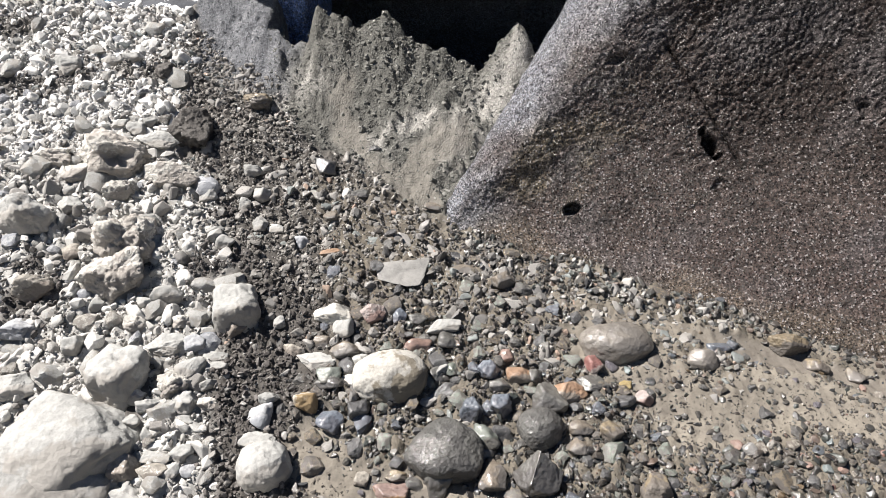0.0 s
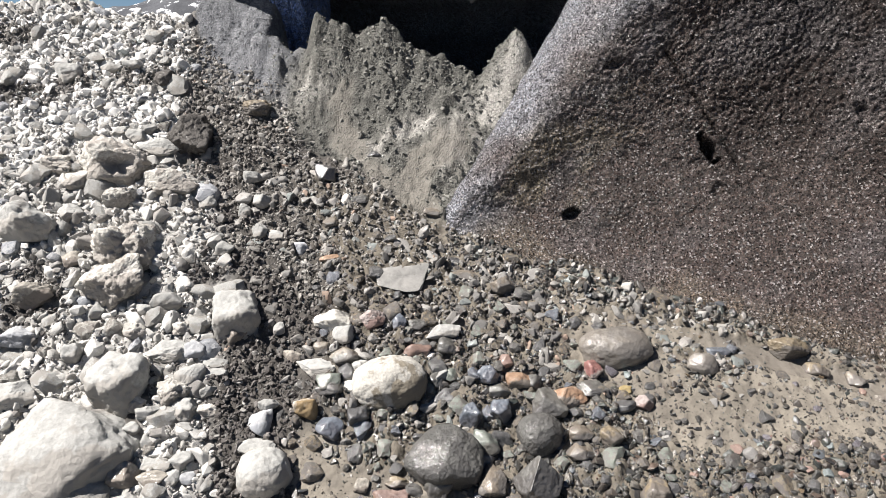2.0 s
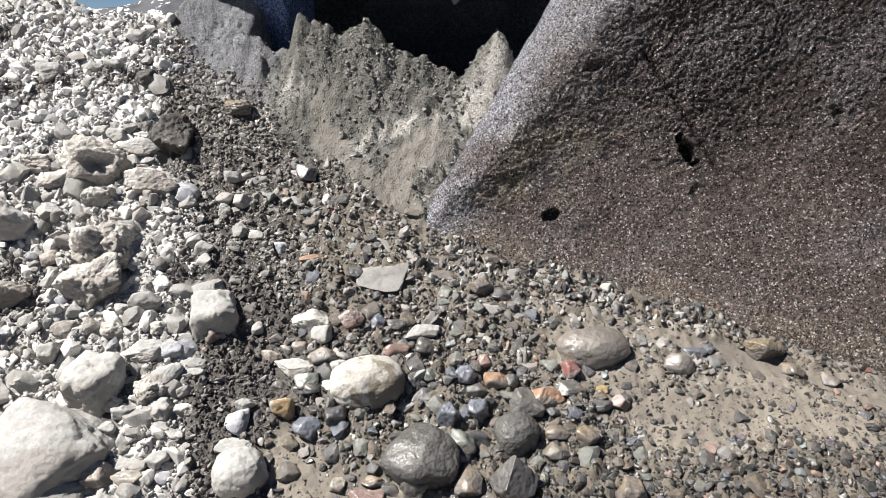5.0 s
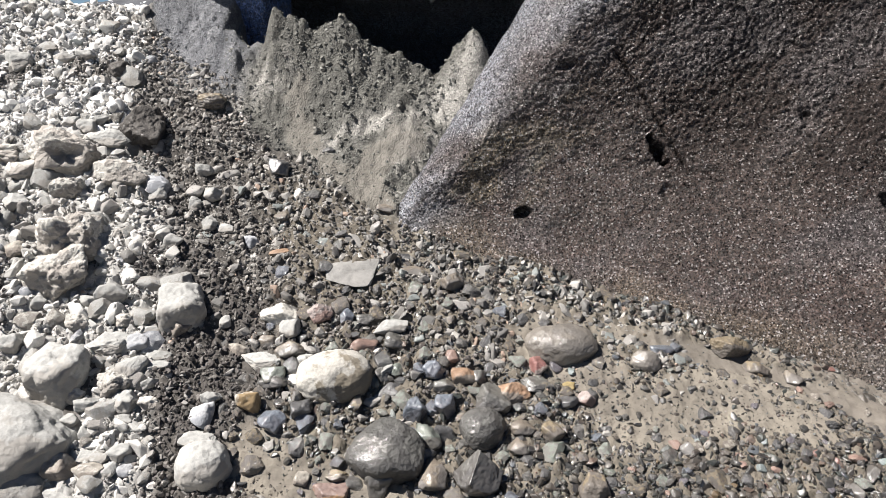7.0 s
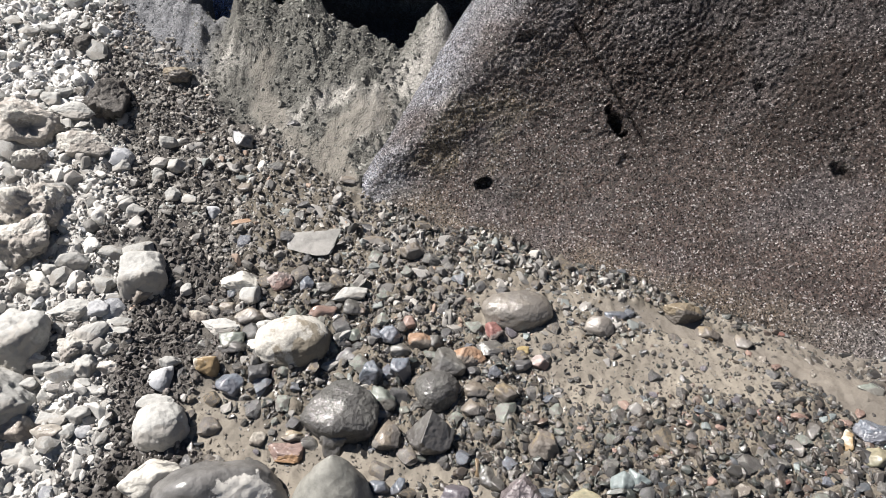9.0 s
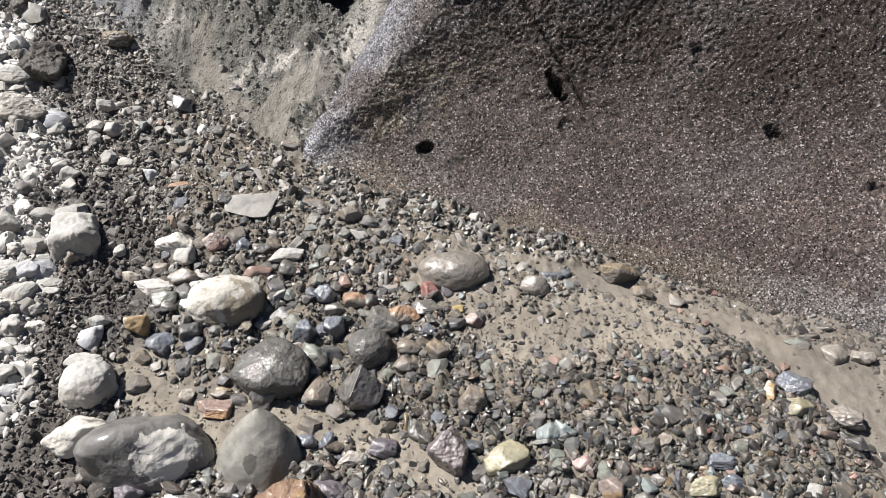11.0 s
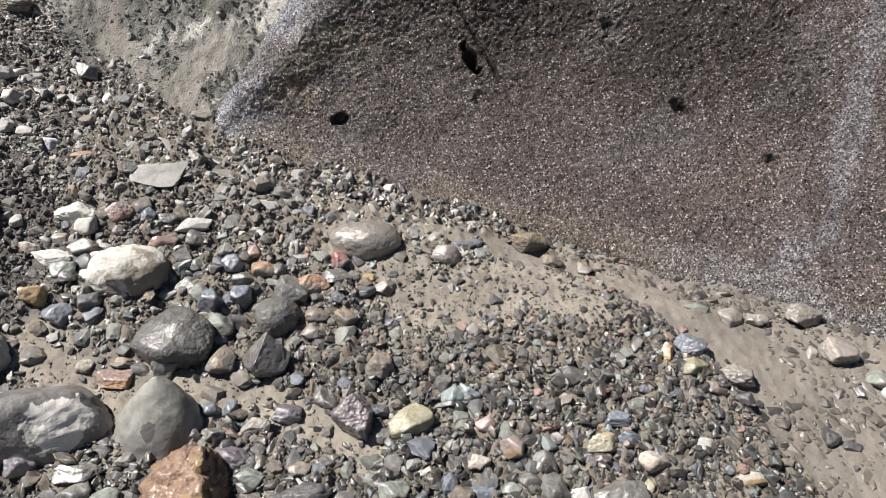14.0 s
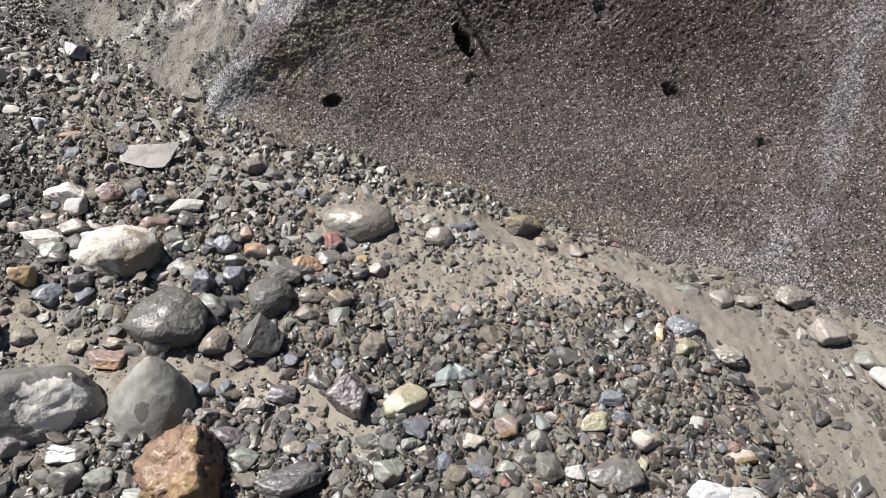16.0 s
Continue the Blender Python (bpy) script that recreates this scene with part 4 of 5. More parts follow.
stone("hollow", -1.965, 4.230, 0.470, 0.300, 0, "dusty", "mud-caked lump with a dark cavity in its flank", 1.1)
stone("block", -1.914, 4.462, 0.141, 0.120, 0, "pale", "pale square stone on the dry moraine")
stone("flat", -2.028, 4.476, 0.138, 0.099, 10, "pale", "pale flat stone on the dry moraine")
stone("block", -1.844, 4.505, 0.103, 0.093, 0, "pale", "pale square stone on the dry moraine")
stone("block", -2.075, 4.916, 0.148, 0.099, 0, "pale", "pale square block near the crest")
stone("round", -2.203, 4.882, 0.166, 0.090, 0, "pale", "pale rounded stone on the dry moraine")
stone("round", -2.451, 4.779, 0.181, 0.155, 20, "pale", "pale rounded boulder on the dry moraine")
stone("rough", -1.590, 4.486, 0.320, 0.330, 0, "clod", "dark overhanging lump of crumbling soil", 1.2)
stone("rough", -1.834, 4.840, 0.161, 0.150, 0, "clod", "dark crumbling lump of soil")
stone("block", -2.131, 3.937, 0.174, 0.113, 0, "pale", "pale broken stone on the dry moraine")
stone("round", -2.041, 3.716, 0.152, 0.106, 0, "tan", "grey-brown stone on the dry moraine")
stone("round", -1.230, 3.829, 0.127, 0.102, 0, "pale", "pale round stone on the dry moraine")
stone("block", -1.053, 3.940, 0.101, 0.107, 0, "pale", "pale broken stone on dark rubble")
stone("flat", -0.963, 3.936, 0.137, 0.085, -5, "pale", "pale flat stone on dark rubble")
stone("block", -1.159, 4.250, 0.134, 0.089, 10, "pale", "pale broken stone on dark rubble")
stone("block", -1.075, 4.117, 0.128, 0.107, 0, "pale", "white and brown broken stone")
stone("block", -1.165, 4.051, 0.119, 0.113, 30, "pale", "pale broken stone on dark rubble")
stone("round", -0.811, 3.872, 0.109, 0.087, 0, "bluepale", "grey white stone on dark rubble")
stone("flat", -1.298, 3.897, 0.126, 0.090, 20, "pale", "pale flat stone on the dry moraine")
stone("block", -1.384, 4.089, 0.120, 0.093, 0, "pale", "pale broken stone on the dry moraine")
stone("rough", -1.220, 4.722, 0.208, 0.148, 0, "ochre", "dark ochre-stained lump of rock")
stone("block", -0.726, 4.326, 0.147, 0.147, 0, "dark", "blackish wet stone on dark rubble")
stone("flat", -0.436, 4.488, 0.090, 0.050, 0, "dark", "small black flat stone on dark rubble")
stone("flat", -0.051, 4.189, 0.151, 0.065, 0, "brown", "brown flat stone in mud")
stone("round", -0.656, 4.026, 0.113, 0.080, 0, "brown", "brown stone on dark rubble")
stone("flat", -0.639, 3.817, 0.137, 0.064, 5, "orange", "orange flat stone on dark rubble")
stone("flat", -0.500, 4.192, 0.126, 0.065, 0, "grey", "light grey flat stone on dark rubble")
stone("slab", -0.219, 3.712, 0.357, 0.250, 5, "greyslab", "smooth grey flat slab lying in gravel", 0.45)
stone("flat", 0.121, 3.785, 0.159, 0.083, 0, "brown", "muddy brown flat stone on dark rubble")
stone("block", 0.329, 3.717, 0.167, 0.132, 20, "brown", "dark brown angular stone on dark rubble")
stone("flat", 0.071, 3.899, 0.137, 0.046, 0, "dark", "dark flat stone on dark rubble")
stone("block", -0.583, 3.488, 0.221, 0.147, 0, "dusted", "grey stone with a white top")
stone("round", -0.522, 3.392, 0.123, 0.114, 0, "pale", "pale rounded stone in the wet gravel")
stone("block", -0.365, 3.464, 0.176, 0.146, 20, "pinkmix", "pink and white broken stone")
stone("block", -0.230, 3.476, 0.084, 0.114, 0, "blue", "blue-grey wet stone in the wet gravel")
stone("flat", -0.141, 3.480, 0.120, 0.084, 0, "grey", "light grey stone in the wet gravel")
stone("round", 0.001, 3.437, 0.211, 0.107, 15, "pale", "pale long rounded stone in the wet gravel")
stone("round", 0.010, 3.369, 0.108, 0.123, 30, "grey", "grey wet stone in the wet gravel")
stone("round", -0.135, 3.335, 0.165, 0.093, 0, "red", "reddish brown rounded stone in the wet gravel")
stone("round", -0.772, 3.316, 0.113, 0.087, 0, "tan", "brownish grey stone in the wet gravel")
stone("round", -0.616, 3.334, 0.113, 0.081, 0, "brown", "brown stone in the wet gravel")
stone("round", -0.496, 3.294, 0.170, 0.112, 0, "brown", "brown rounded stone in the wet gravel")
stone("flat", -0.626, 3.244, 0.267, 0.119, -5, "pale", "pale greenish flat stone in the wet gravel")
stone("egg", -0.265, 3.170, 0.406, 0.286, 15, "cream", "cream-white rounded boulder with damp brown patches in gravel")
stone("block", -0.407, 3.250, 0.114, 0.094, 0, "pale", "small pale stone in the wet gravel")
stone("block", -0.565, 3.157, 0.137, 0.106, 0, "green", "grey-green wet stone in the wet gravel")
stone("round", -0.021, 3.209, 0.082, 0.113, 60, "grey", "grey pebble in the wet gravel")
stone("round", 0.044, 3.224, 0.071, 0.085, 60, "green", "greenish pale pebble in the wet gravel")
stone("block", 0.226, 3.198, 0.152, 0.138, 20, "blue", "dark blue-grey wet stone in the wet gravel")
stone("round", 0.318, 3.278, 0.098, 0.075, 0, "red", "brown-red pebble in the wet gravel")
stone("round", 0.378, 3.194, 0.152, 0.099, 0, "orange", "orange-brown wet stone in the wet gravel")
stone("round", 0.442, 3.192, 0.113, 0.079, 0, "grey", "pale grey wet stone in the wet gravel")
stone("block", 0.129, 3.030, 0.160, 0.139, 10, "blue", "blue-grey wet angular stone in the wet gravel")
stone("block", 0.274, 3.064, 0.148, 0.134, -10, "blue", "dark blue wet stone in the wet gravel")
stone("round", 0.277, 3.147, 0.120, 0.073, 0, "grey", "grey wet stone in the wet gravel")
stone("round", 0.615, 3.116, 0.194, 0.136, -20, "orange", "orange-brown wet stone in the wet gravel")
stone("round", 0.511, 3.067, 0.205, 0.175, -30, "grey", "grey-brown wet rounded stone in the wet gravel")
stone("egg", 0.459, 2.952, 0.235, 0.208, 20, "darkrough", "dark grey wet rounded stone", 1.0, 1)
stone("pyramid", 0.421, 2.740, 0.243, 0.218, 0, "grey", "grey wet triangular stone in the wet gravel")
stone("round", 0.229, 2.748, 0.132, 0.201, 70, "brown", "grey-brown wet long rounded stone")
stone("dome", 0.015, 2.823, 0.378, 0.295, -25, "darkrough", "large dark grey wet boulder", 1.05, 3)
stone("lump", -0.025, 2.730, 0.167, 0.149, 0, "grey", "dark grey wet rough stone")
stone("block", 0.190, 2.913, 0.153, 0.143, 0, "green", "dark green-grey cubic stone in the wet gravel")
stone("round", 0.177, 2.855, 0.141, 0.070, 0, "dark", "dark wet pebble in the wet gravel")
stone("round", -0.535, 2.964, 0.144, 0.128, 0, "blue", "blue-grey wet stone in the wet gravel")
stone("block", -0.658, 3.034, 0.166, 0.160, 30, "ochremix", "white and ochre angular stone")
stone("block", -0.405, 3.008, 0.124, 0.105, 0, "dark", "dark grey wet stone in the wet gravel")
stone("flat", 0.014, 3.131, 0.206, 0.078, 10, "dark", "dark flat wet stone in the wet gravel")
stone("egg", 0.892, 3.379, 0.417, 0.241, 0, "mudgrey", "large mud-coated boulder half sunk in wet mud", 0.95)
stone("block", 0.757, 3.255, 0.126, 0.123, 20, "redbright", "crimson red broken stone in the wet gravel")
stone("dome", 1.319, 3.296, 0.176, 0.138, 0, "mudgrey", "smooth round grey stone in mud")
stone("flat", 1.438, 3.385, 0.159, 0.092, -5, "blue", "blue-grey flat stone in the wet gravel")
stone("block", 1.807, 3.411, 0.244, 0.149, -5, "ochre", "yellowish brown angular stone in the wet gravel")
stone("round", 1.913, 3.302, 0.156, 0.104, 0, "ochre", "tan wet stone in the wet gravel")
stone("flat", 0.742, 3.164, 0.179, 0.106, 0, "grey", "grey flat wet stone in the wet gravel")
stone("flat", 0.903, 3.165, 0.076, 0.050, 0, "yellow", "small yellow stone in the wet gravel")
stone("flat", 0.879, 3.081, 0.148, 0.107, 15, "dark", "dark flat stone in the wet gravel")
stone("block", 0.977, 3.097, 0.097, 0.080, 0, "pinkmix", "pinkish grey stone in the wet gravel")
stone("round", 0.646, 2.946, 0.131, 0.091, 0, "brown", "brown wet stone in the wet gravel")
stone("block", 0.788, 2.928, 0.130, 0.117, 0, "ochre", "ochre-brown wet stone in the wet gravel")
stone("round", 0.625, 2.857, 0.141, 0.089, 0, "brown", "brown wet stone in the wet gravel")
stone("round", 2.088, 3.259, 0.100, 0.115, 0, "brown", "brown muddy stone in the wet gravel")
stone("round", -0.796, 2.566, 0.295, 0.192, 10, "dusted", "two-toned grey and white boulder")
stone("flat", -0.232, 2.687, 0.197, 0.110, 0, "redmuted", "reddish brown flat wet stone")
stone("dome", -0.474, 2.488, 0.606, 0.335, 12, "striped", "large dark grey boulder with a white dried-mud patch", 1.35, 2)
stone("cone", 0.000, 2.500, 0.470, 0.360, 0, "smoothgrey", "large smooth grey-green conical boulder", 1.05)
stone("rough", 0.153, 2.197, 0.376, 0.403, 0, "rust", "rust-orange rough boulder with ochre veins", 1.25)
stone("block", 0.808, 2.439, 0.258, 0.261, 20, "glint", "dark wet sparkling triangular stone", 1.2)
stone("block", 0.936, 2.670, 0.154, 0.136, 0, "ochre", "ochre-brown cubic stone in the wet gravel")
stone("round", 0.672, 2.560, 0.086, 0.111, 0, "grey", "small grey stone in the wet gravel")
stone("block", 0.521, 2.505, 0.146, 0.096, 0, "purple", "purplish wet stone in the wet gravel")
stone("round", 1.056, 2.402, 0.219, 0.136, 10, "yellowstone", "tan-grey wet rounded stone in the wet gravel")
stone("round", 1.247, 2.478, 0.139, 0.112, 40, "bluegreen", "blue-green pebble in the wet gravel")
stone("round", 1.323, 2.479, 0.111, 0.074, -20, "bluegreen", "pale blue-green wet pebble in the wet gravel")
stone("round", 1.273, 2.397, 0.085, 0.072, 0, "green", "green-grey pebble in the wet gravel")
stone("round", 1.372, 2.348, 0.097, 0.072, 0, "pink", "pink pebble in the wet gravel")
stone("block", 1.480, 2.252, 0.145, 0.130, -10, "pinktan", "pink and tan wet stone")
stone("block", 1.880, 2.227, 0.205, 0.103, 5, "yellowstone", "yellow-olive wet angular stone in the wet gravel")
stone("round", 2.063, 2.142, 0.143, 0.112, 0, "tan", "tan-grey rounded stone in the wet gravel")
stone("flat", 1.977, 2.314, 0.173, 0.101, -10, "blue", "bluish wet flat stone in the wet gravel")
stone("block", 1.987, 2.242, 0.109, 0.084, 0, "blue", "dark blue-grey block in the wet gravel")
stone("round", 1.598, 2.178, 0.117, 0.117, 30, "grey", "grey rounded stone in the wet gravel")
stone("round", 1.621, 2.075, 0.135, 0.161, 60, "grey", "long grey rounded stone in the wet gravel")
stone("flat", 1.882, 2.013, 0.253, 0.160, 0, "grey", "wide grey wet flat stone")
stone("block", 1.718, 2.031, 0.088, 0.068, 0, "pale", "small pale grey stone in the wet gravel")
stone("round", 2.012, 2.054, 0.056, 0.080, 60, "yellowstone", "small olive-yellow stone in the wet gravel")
stone("block", 1.198, 2.157, 0.084, 0.124, 80, "blue", "dark blue upright stone in the wet gravel")
stone("flat", 1.315, 2.117, 0.149, 0.079, -20, "blue", "dark blue-grey stone in the wet gravel")
stone("round", 1.444, 2.107, 0.102, 0.067, 0, "green", "green-grey pebble in the wet gravel")
stone("block", 1.433, 2.051, 0.055, 0.051, 0, "redbright", "small red stone in the wet gravel")
stone("flat", 1.293, 2.086, 0.090, 0.042, 0, "orange", "small orange stone in the wet gravel")
stone("block", 0.581, 2.117, 0.314, 0.144, 20, "dark", "blackish wet angular boulder in the wet gravel")
stone("block", 0.968, 2.138, 0.148, 0.113, 0, "green", "grey-green wet stone in the wet gravel")
stone("flat", -0.279, 2.307, 0.234, 0.144, 10, "grey", "grey wet flat boulder in the wet gravel")
stone("round", -0.284, 2.220, 0.152, 0.119, 0, "grey", "smooth grey rounded stone in the wet gravel")
stone("block", -0.162, 2.205, 0.119, 0.112, 0, "green", "green-grey square block in the wet gravel")
stone("flat", -0.010, 2.148, 0.173, 0.105, 0, "green", "pale green-grey stone in the wet gravel")
stone("flat", 0.386, 2.231, 0.158, 0.124, -20, "green", "grey-green wet stone in the wet gravel")
stone("lump", 0.312, 2.319, 0.161, 0.114, 0, "purple", "dark purplish wet stone in the wet gravel")
stone("lump", -0.507, 2.343, 0.157, 0.105, 0, "purple", "dark purplish wet lump in the wet gravel")
stone("block", 2.290, 2.590, 0.119, 0.146, 60, "ochremix", "ochre stone with a dark face")
stone("block", 2.433, 2.623, 0.181, 0.126, 0, "blue", "slate-blue angular stone in the wet gravel")
stone("block", 2.386, 2.508, 0.145, 0.105, 0, "yellowstone", "olive-yellow angular stone in the wet gravel")
stone("lump", 2.582, 2.473, 0.212, 0.132, 0, "mudgrey", "pinkish grey wet rough stone")
stone("lump", 2.904, 2.172, 0.112, 0.117, -20, "dark", "blackish wet lump in the muddy stream")
stone("flat", 2.984, 2.132, 0.111, 0.073, -10, "dark", "blackish flat wet stone in the muddy stream")
stone("flat", 2.898, 1.855, 0.150, 0.115, 35, "dark", "blackish flat stone in the muddy stream")
stone("round", 3.201, 2.588, 0.204, 0.168, 10, "mudgrey", "grey mud-coated boulder with a pale flank")
stone("round", 3.296, 2.416, 0.137, 0.134, 0, "green", "green-grey rounded stone in the wet gravel")
stone("block", 3.332, 2.307, 0.147, 0.144, 0, "pale", "pale broken stone in the wet gravel")
stone("lump", 3.139, 2.816, 0.235, 0.146, 0, "mudgrey", "brown lumpy stone at the ice foot")
stone("round", 2.740, 2.826, 0.143, 0.114, 0, "mudgrey", "grey mud-smeared stone in the wet gravel")
stone("lump", 2.870, 2.815, 0.130, 0.100, 0, "mudgrey", "grey mud-smeared stone in the wet gravel")
stone("flat", 2.597, 2.925, 0.146, 0.086, 0, "green", "grey muddy stone in the wet gravel")
stone("flat", 2.443, 2.012, 0.164, 0.077, -5, "ochremix", "white and ochre flat stone")
stone("flat", 2.531, 1.910, 0.185, 0.091, 25, "dark", "dark brown flat stone in the wet gravel")
stone("flat", 2.237, 1.892, 0.226, 0.135, 0, "bluepale", "pale grey smooth stone in the wet gravel")
stone("flat", 2.373, 1.856, 0.215, 0.114, 0, "pale", "white smooth stone in the wet gravel")
stone("round", 2.308, 2.172, 0.071, 0.084, 60, "pale", "small pale grey stone in the wet gravel")
stone("flat", 2.445, 2.406, 0.084, 0.074, 0, "brown", "small brown stone in the wet gravel")
stone("flat", 2.637, 2.083, 0.110, 0.037, 0, "brown", "thin brown stone in mud")
stone("lump", -0.556, 3.128, 0.161, 0.086, 0, "grey", "grey wet rough stone in the wet gravel")
stone("block", -0.448, 3.156, 0.120, 0.081, 0, "dusted", "grey stone with a white side")
stone("block", -0.009, 3.220, 0.084, 0.113, 60, "pale", "pale and brown upright stone")
stone("lump", -0.367, 2.740, 0.080, 0.075, 0, "tan", "muddy grey stone in the wet gravel")
stone("lump", -0.206, 2.751, 0.131, 0.060, 0, "ochre", "small ochre muddy lump in the wet gravel")
stone("lump", 0.218, 2.425, 0.124, 0.076, 0, "grey", "dark grey wet rough stone")
stone("block", 0.275, 2.542, 0.079, 0.074, 0, "blue", "small dark blue wet stone")
stone("round", 0.188, 2.540, 0.093, 0.073, 20, "blue", "small blue-grey wet stone in the wet gravel")
stone("flat", 0.401, 2.456, 0.175, 0.090, 5, "mudgrey", "flat stone under wet mud")
stone("lump", 0.692, 2.274, 0.104, 0.066, 0, "grey", "grey wet stone in the wet gravel")
stone("lump", 0.588, 2.252, 0.105, 0.070, 0, "brown", "brown muddy stone in the wet gravel")
stone("block", 1.052, 2.232, 0.083, 0.059, 0, "green", "green-grey wet stone in the wet gravel")
stone("block", 0.906, 2.257, 0.095, 0.066, 10, "grey", "grey wet stone in the wet gravel")
stone("lump", 1.329, 2.221, 0.112, 0.076, 0, "tan", "brown-grey wet stone in the wet gravel")
stone("round", 1.522, 2.109, 0.105, 0.075, 10, "grey", "smooth grey wet stone in the wet gravel")
stone("lump", 3.168, 2.369, 0.059, 0.076, 0, "dark", "small dark wet stone in mud")
stone("lump", -1.382, 3.265, 0.171, 0.114, 10, "pale", "pale broken stone on the dry moraine")
stone("block", -1.250, 3.286, 0.135, 0.086, 0, "bluepale", "pale grey broken stone on the dry moraine")
stone("rough", -1.484, 3.045, 0.128, 0.087, 0, "dusty", "small dusty rough stone on the dry moraine")
stone("block", -1.141, 3.109, 0.116, 0.083, 20, "pale", "small pale broken stone on the dry moraine")
stone("lump", -1.136, 3.039, 0.117, 0.076, 0, "dusty", "small dusty stone on the dry moraine")
stone("rough", -1.352, 3.390, 0.132, 0.088, 0, "dusty", "crumbling dusty stone on the dry moraine")
stone("rough", -1.591, 3.374, 0.137, 0.093, 0, "dusty", "crumbling dusty stone on the dry moraine")
# a boulder frozen into the cave's roof
hung = stone("lump", 0.24, 5.42, 0.24, 0.20, 0, "bluepale", "grey boulder frozen into the cave roof")
hung.location.z = 2.74
PLACED.pop()


def free_of_stones(x, y, margin=0.85):
    """True where no placed stone covers the ground."""
    edge = 0.22 * fbm(x * 2, y * 2, 0, 3, 68)
    ok = (y + edge > 1.62) & (x + edge > -3.1) & (x + edge < 3.55)
    for px, py, a, b, t in PLACED:
        dx, dy = x - px, (y - py) * 1.18
        c, s = math.cos(t), math.sin(t)
        ok &= ((c * dx + s * dy) / a) ** 2 + ((-s * dx + c * dy) / b) ** 2 > margin
    return ok


def turns(n, rng, lean=0.5):
    """Random rotations, flat faces mostly up."""
    a, b, c = rng.uniform(0, 2 * math.pi, n), rng.normal(0, lean, n), rng.normal(0, lean, n) + 0.45
    ca, sa, cb, sb, cc, sc = np.cos(a), np.sin(a), np.cos(b), np.sin(b), np.cos(c), np.sin(c)
    o, l = np.zeros(n), np.ones(n)
    rz = np.stack([ca, -sa, o, sa, ca, o, o, o, l], -1).reshape(-1, 3, 3)
    ry = np.stack([cb, o, sb, o, l, o, -sb, o, cb], -1).reshape(-1, 3, 3)
    rx = np.stack([l, o, o, o, cc, -sc, o, sc, cc], -1).reshape(-1, 3, 3)
    return rx @ ry @ rz


def shard(seed, points, worn, ragged):
    """A broken stone: a convex lump with few uneven faces; worn: with chamfered edges."""
    rng = np.random.default_rng(seed)
    i = np.arange(points) + 0.5
    polar, round_ = np.arccos(1 - 2 * i / points), math.pi * (1 + 5 ** 0.5) * i
    v = np.stack([np.cos(round_) * np.sin(polar), np.sin(round_) * np.sin(polar), np.cos(polar)], -1) + rng.normal(0, 0.26, (points, 3))
    v = v / np.linalg.norm(v, axis=1, keepdims=True)
    bm = bmesh.new()
    for p in v:
        bm.verts.new(p)
    bmesh.ops.convex_hull(bm, input=bm.verts)
    bm.verts.ensure_lookup_table()
    for p in bm.verts:
        p.co *= rng.uniform(1 - ragged, 1 + 0.3 * ragged)
    if worn:
        bmesh.ops.bevel(bm, geom=bm.edges[:], offset=0.09, segments=1, affect="EDGES", clamp_overlap=True)
    bmesh.ops.triangulate(bm, faces=bm.faces[:])
    bm.verts.index_update()
    verts = np.array([p.co[:] for p in bm.verts])
    faces = np.array([[p.index for p in f.verts] for f in bm.faces])
    bm.free()
    verts = verts - 0.5 * (verts.max(0) + verts.min(0))
    return verts / np.abs(verts).max(0) * np.array([1.0, rng.uniform(0.72, 1.0), rng.uniform(0.6, 1.15)]), faces


def gravel(name, x, y, size, material, label, category, seed, level=2, sink=0.15, flat=0.62, lean=0.5, ragged=0.22, points=9):
    """Many loose stones in one mesh; level 2 has worn edges."""
    rng = np.random.default_rng(seed)
    n = len(x)
    z = ground_height(x, y)
    pick = rng.integers(0, 16, n)
    turn = turns(n, rng, lean)
    wide = (size[:, None] / 2) * np.stack([rng.uniform(0.8, 1.45, n), rng.uniform(0.65, 1.1, n), flat * rng.uniform(0.6, 1.3, n)], -1)
    place = np.stack([x, y - 0.3 * sink * size, z + sink * size], -1)
    verts, faces, at = [], [], 0
    for i in range(16):
        on = pick == i
        if not on.any():
            continue
        form, tris = shard(seed * 31 + i, points + 1 + i % 4 if level > 1 else points + i % 3, level > 1, ragged)
        v = np.einsum("nij,nkj->nki", turn[on], form[None] * wide[on][:, None, :]) + place[on][:, None, :]
        verts.append(v.reshape(-1, 3))
        faces.append((tris[None] + at + (np.arange(on.sum()) * len(form))[:, None, None]).reshape(-1, 3))
        at += len(verts[-1])
    mesh = bpy.data.meshes.new(name)
    fill_mesh(mesh, np.concatenate(verts), np.concatenate(faces))
    mesh.polygons.foreach_set("use_smooth", np.zeros(len(mesh.polygons), bool))
    mesh.materials.append(material)
    return tagged(new(name, mesh), label, category, kind="stuff")


def strewn(name, x, y, size, material, label, category, seed, sink=0.15, flat=0.65, fine=0.026, points=9):
    """Loose stones: the larger ones well shaped, the small ones plain, in two objects."""
    big = size > fine
    if big.any():
        gravel(name, x[big], y[big], size[big], material, label, category, seed, 2, sink, flat, points=points)
    if (~big).any():
        gravel("fine_" + name, x[~big], y[~big], size[~big], material, label.replace("covering", "sprinkled over"), category, seed + 100, 1, sink, flat, points=points)


def spots(n, seed, x0=-3.3, x1=3.7, y0=1.4, y1=5.5):
    rng = np.random.default_rng(seed)
    return rng.uniform(x0, x1, n), rng.uniform(y0, y1, n), rng.uniform(0, 1, n), rng


def sizes(rng, n, low, high, power=2.2):
    u = rng.uniform(0, 1, n)
    a, b = low ** (1 - power), high ** (1 - power)
    return (a + u * (b - a)) ** (1 / (1 - power))


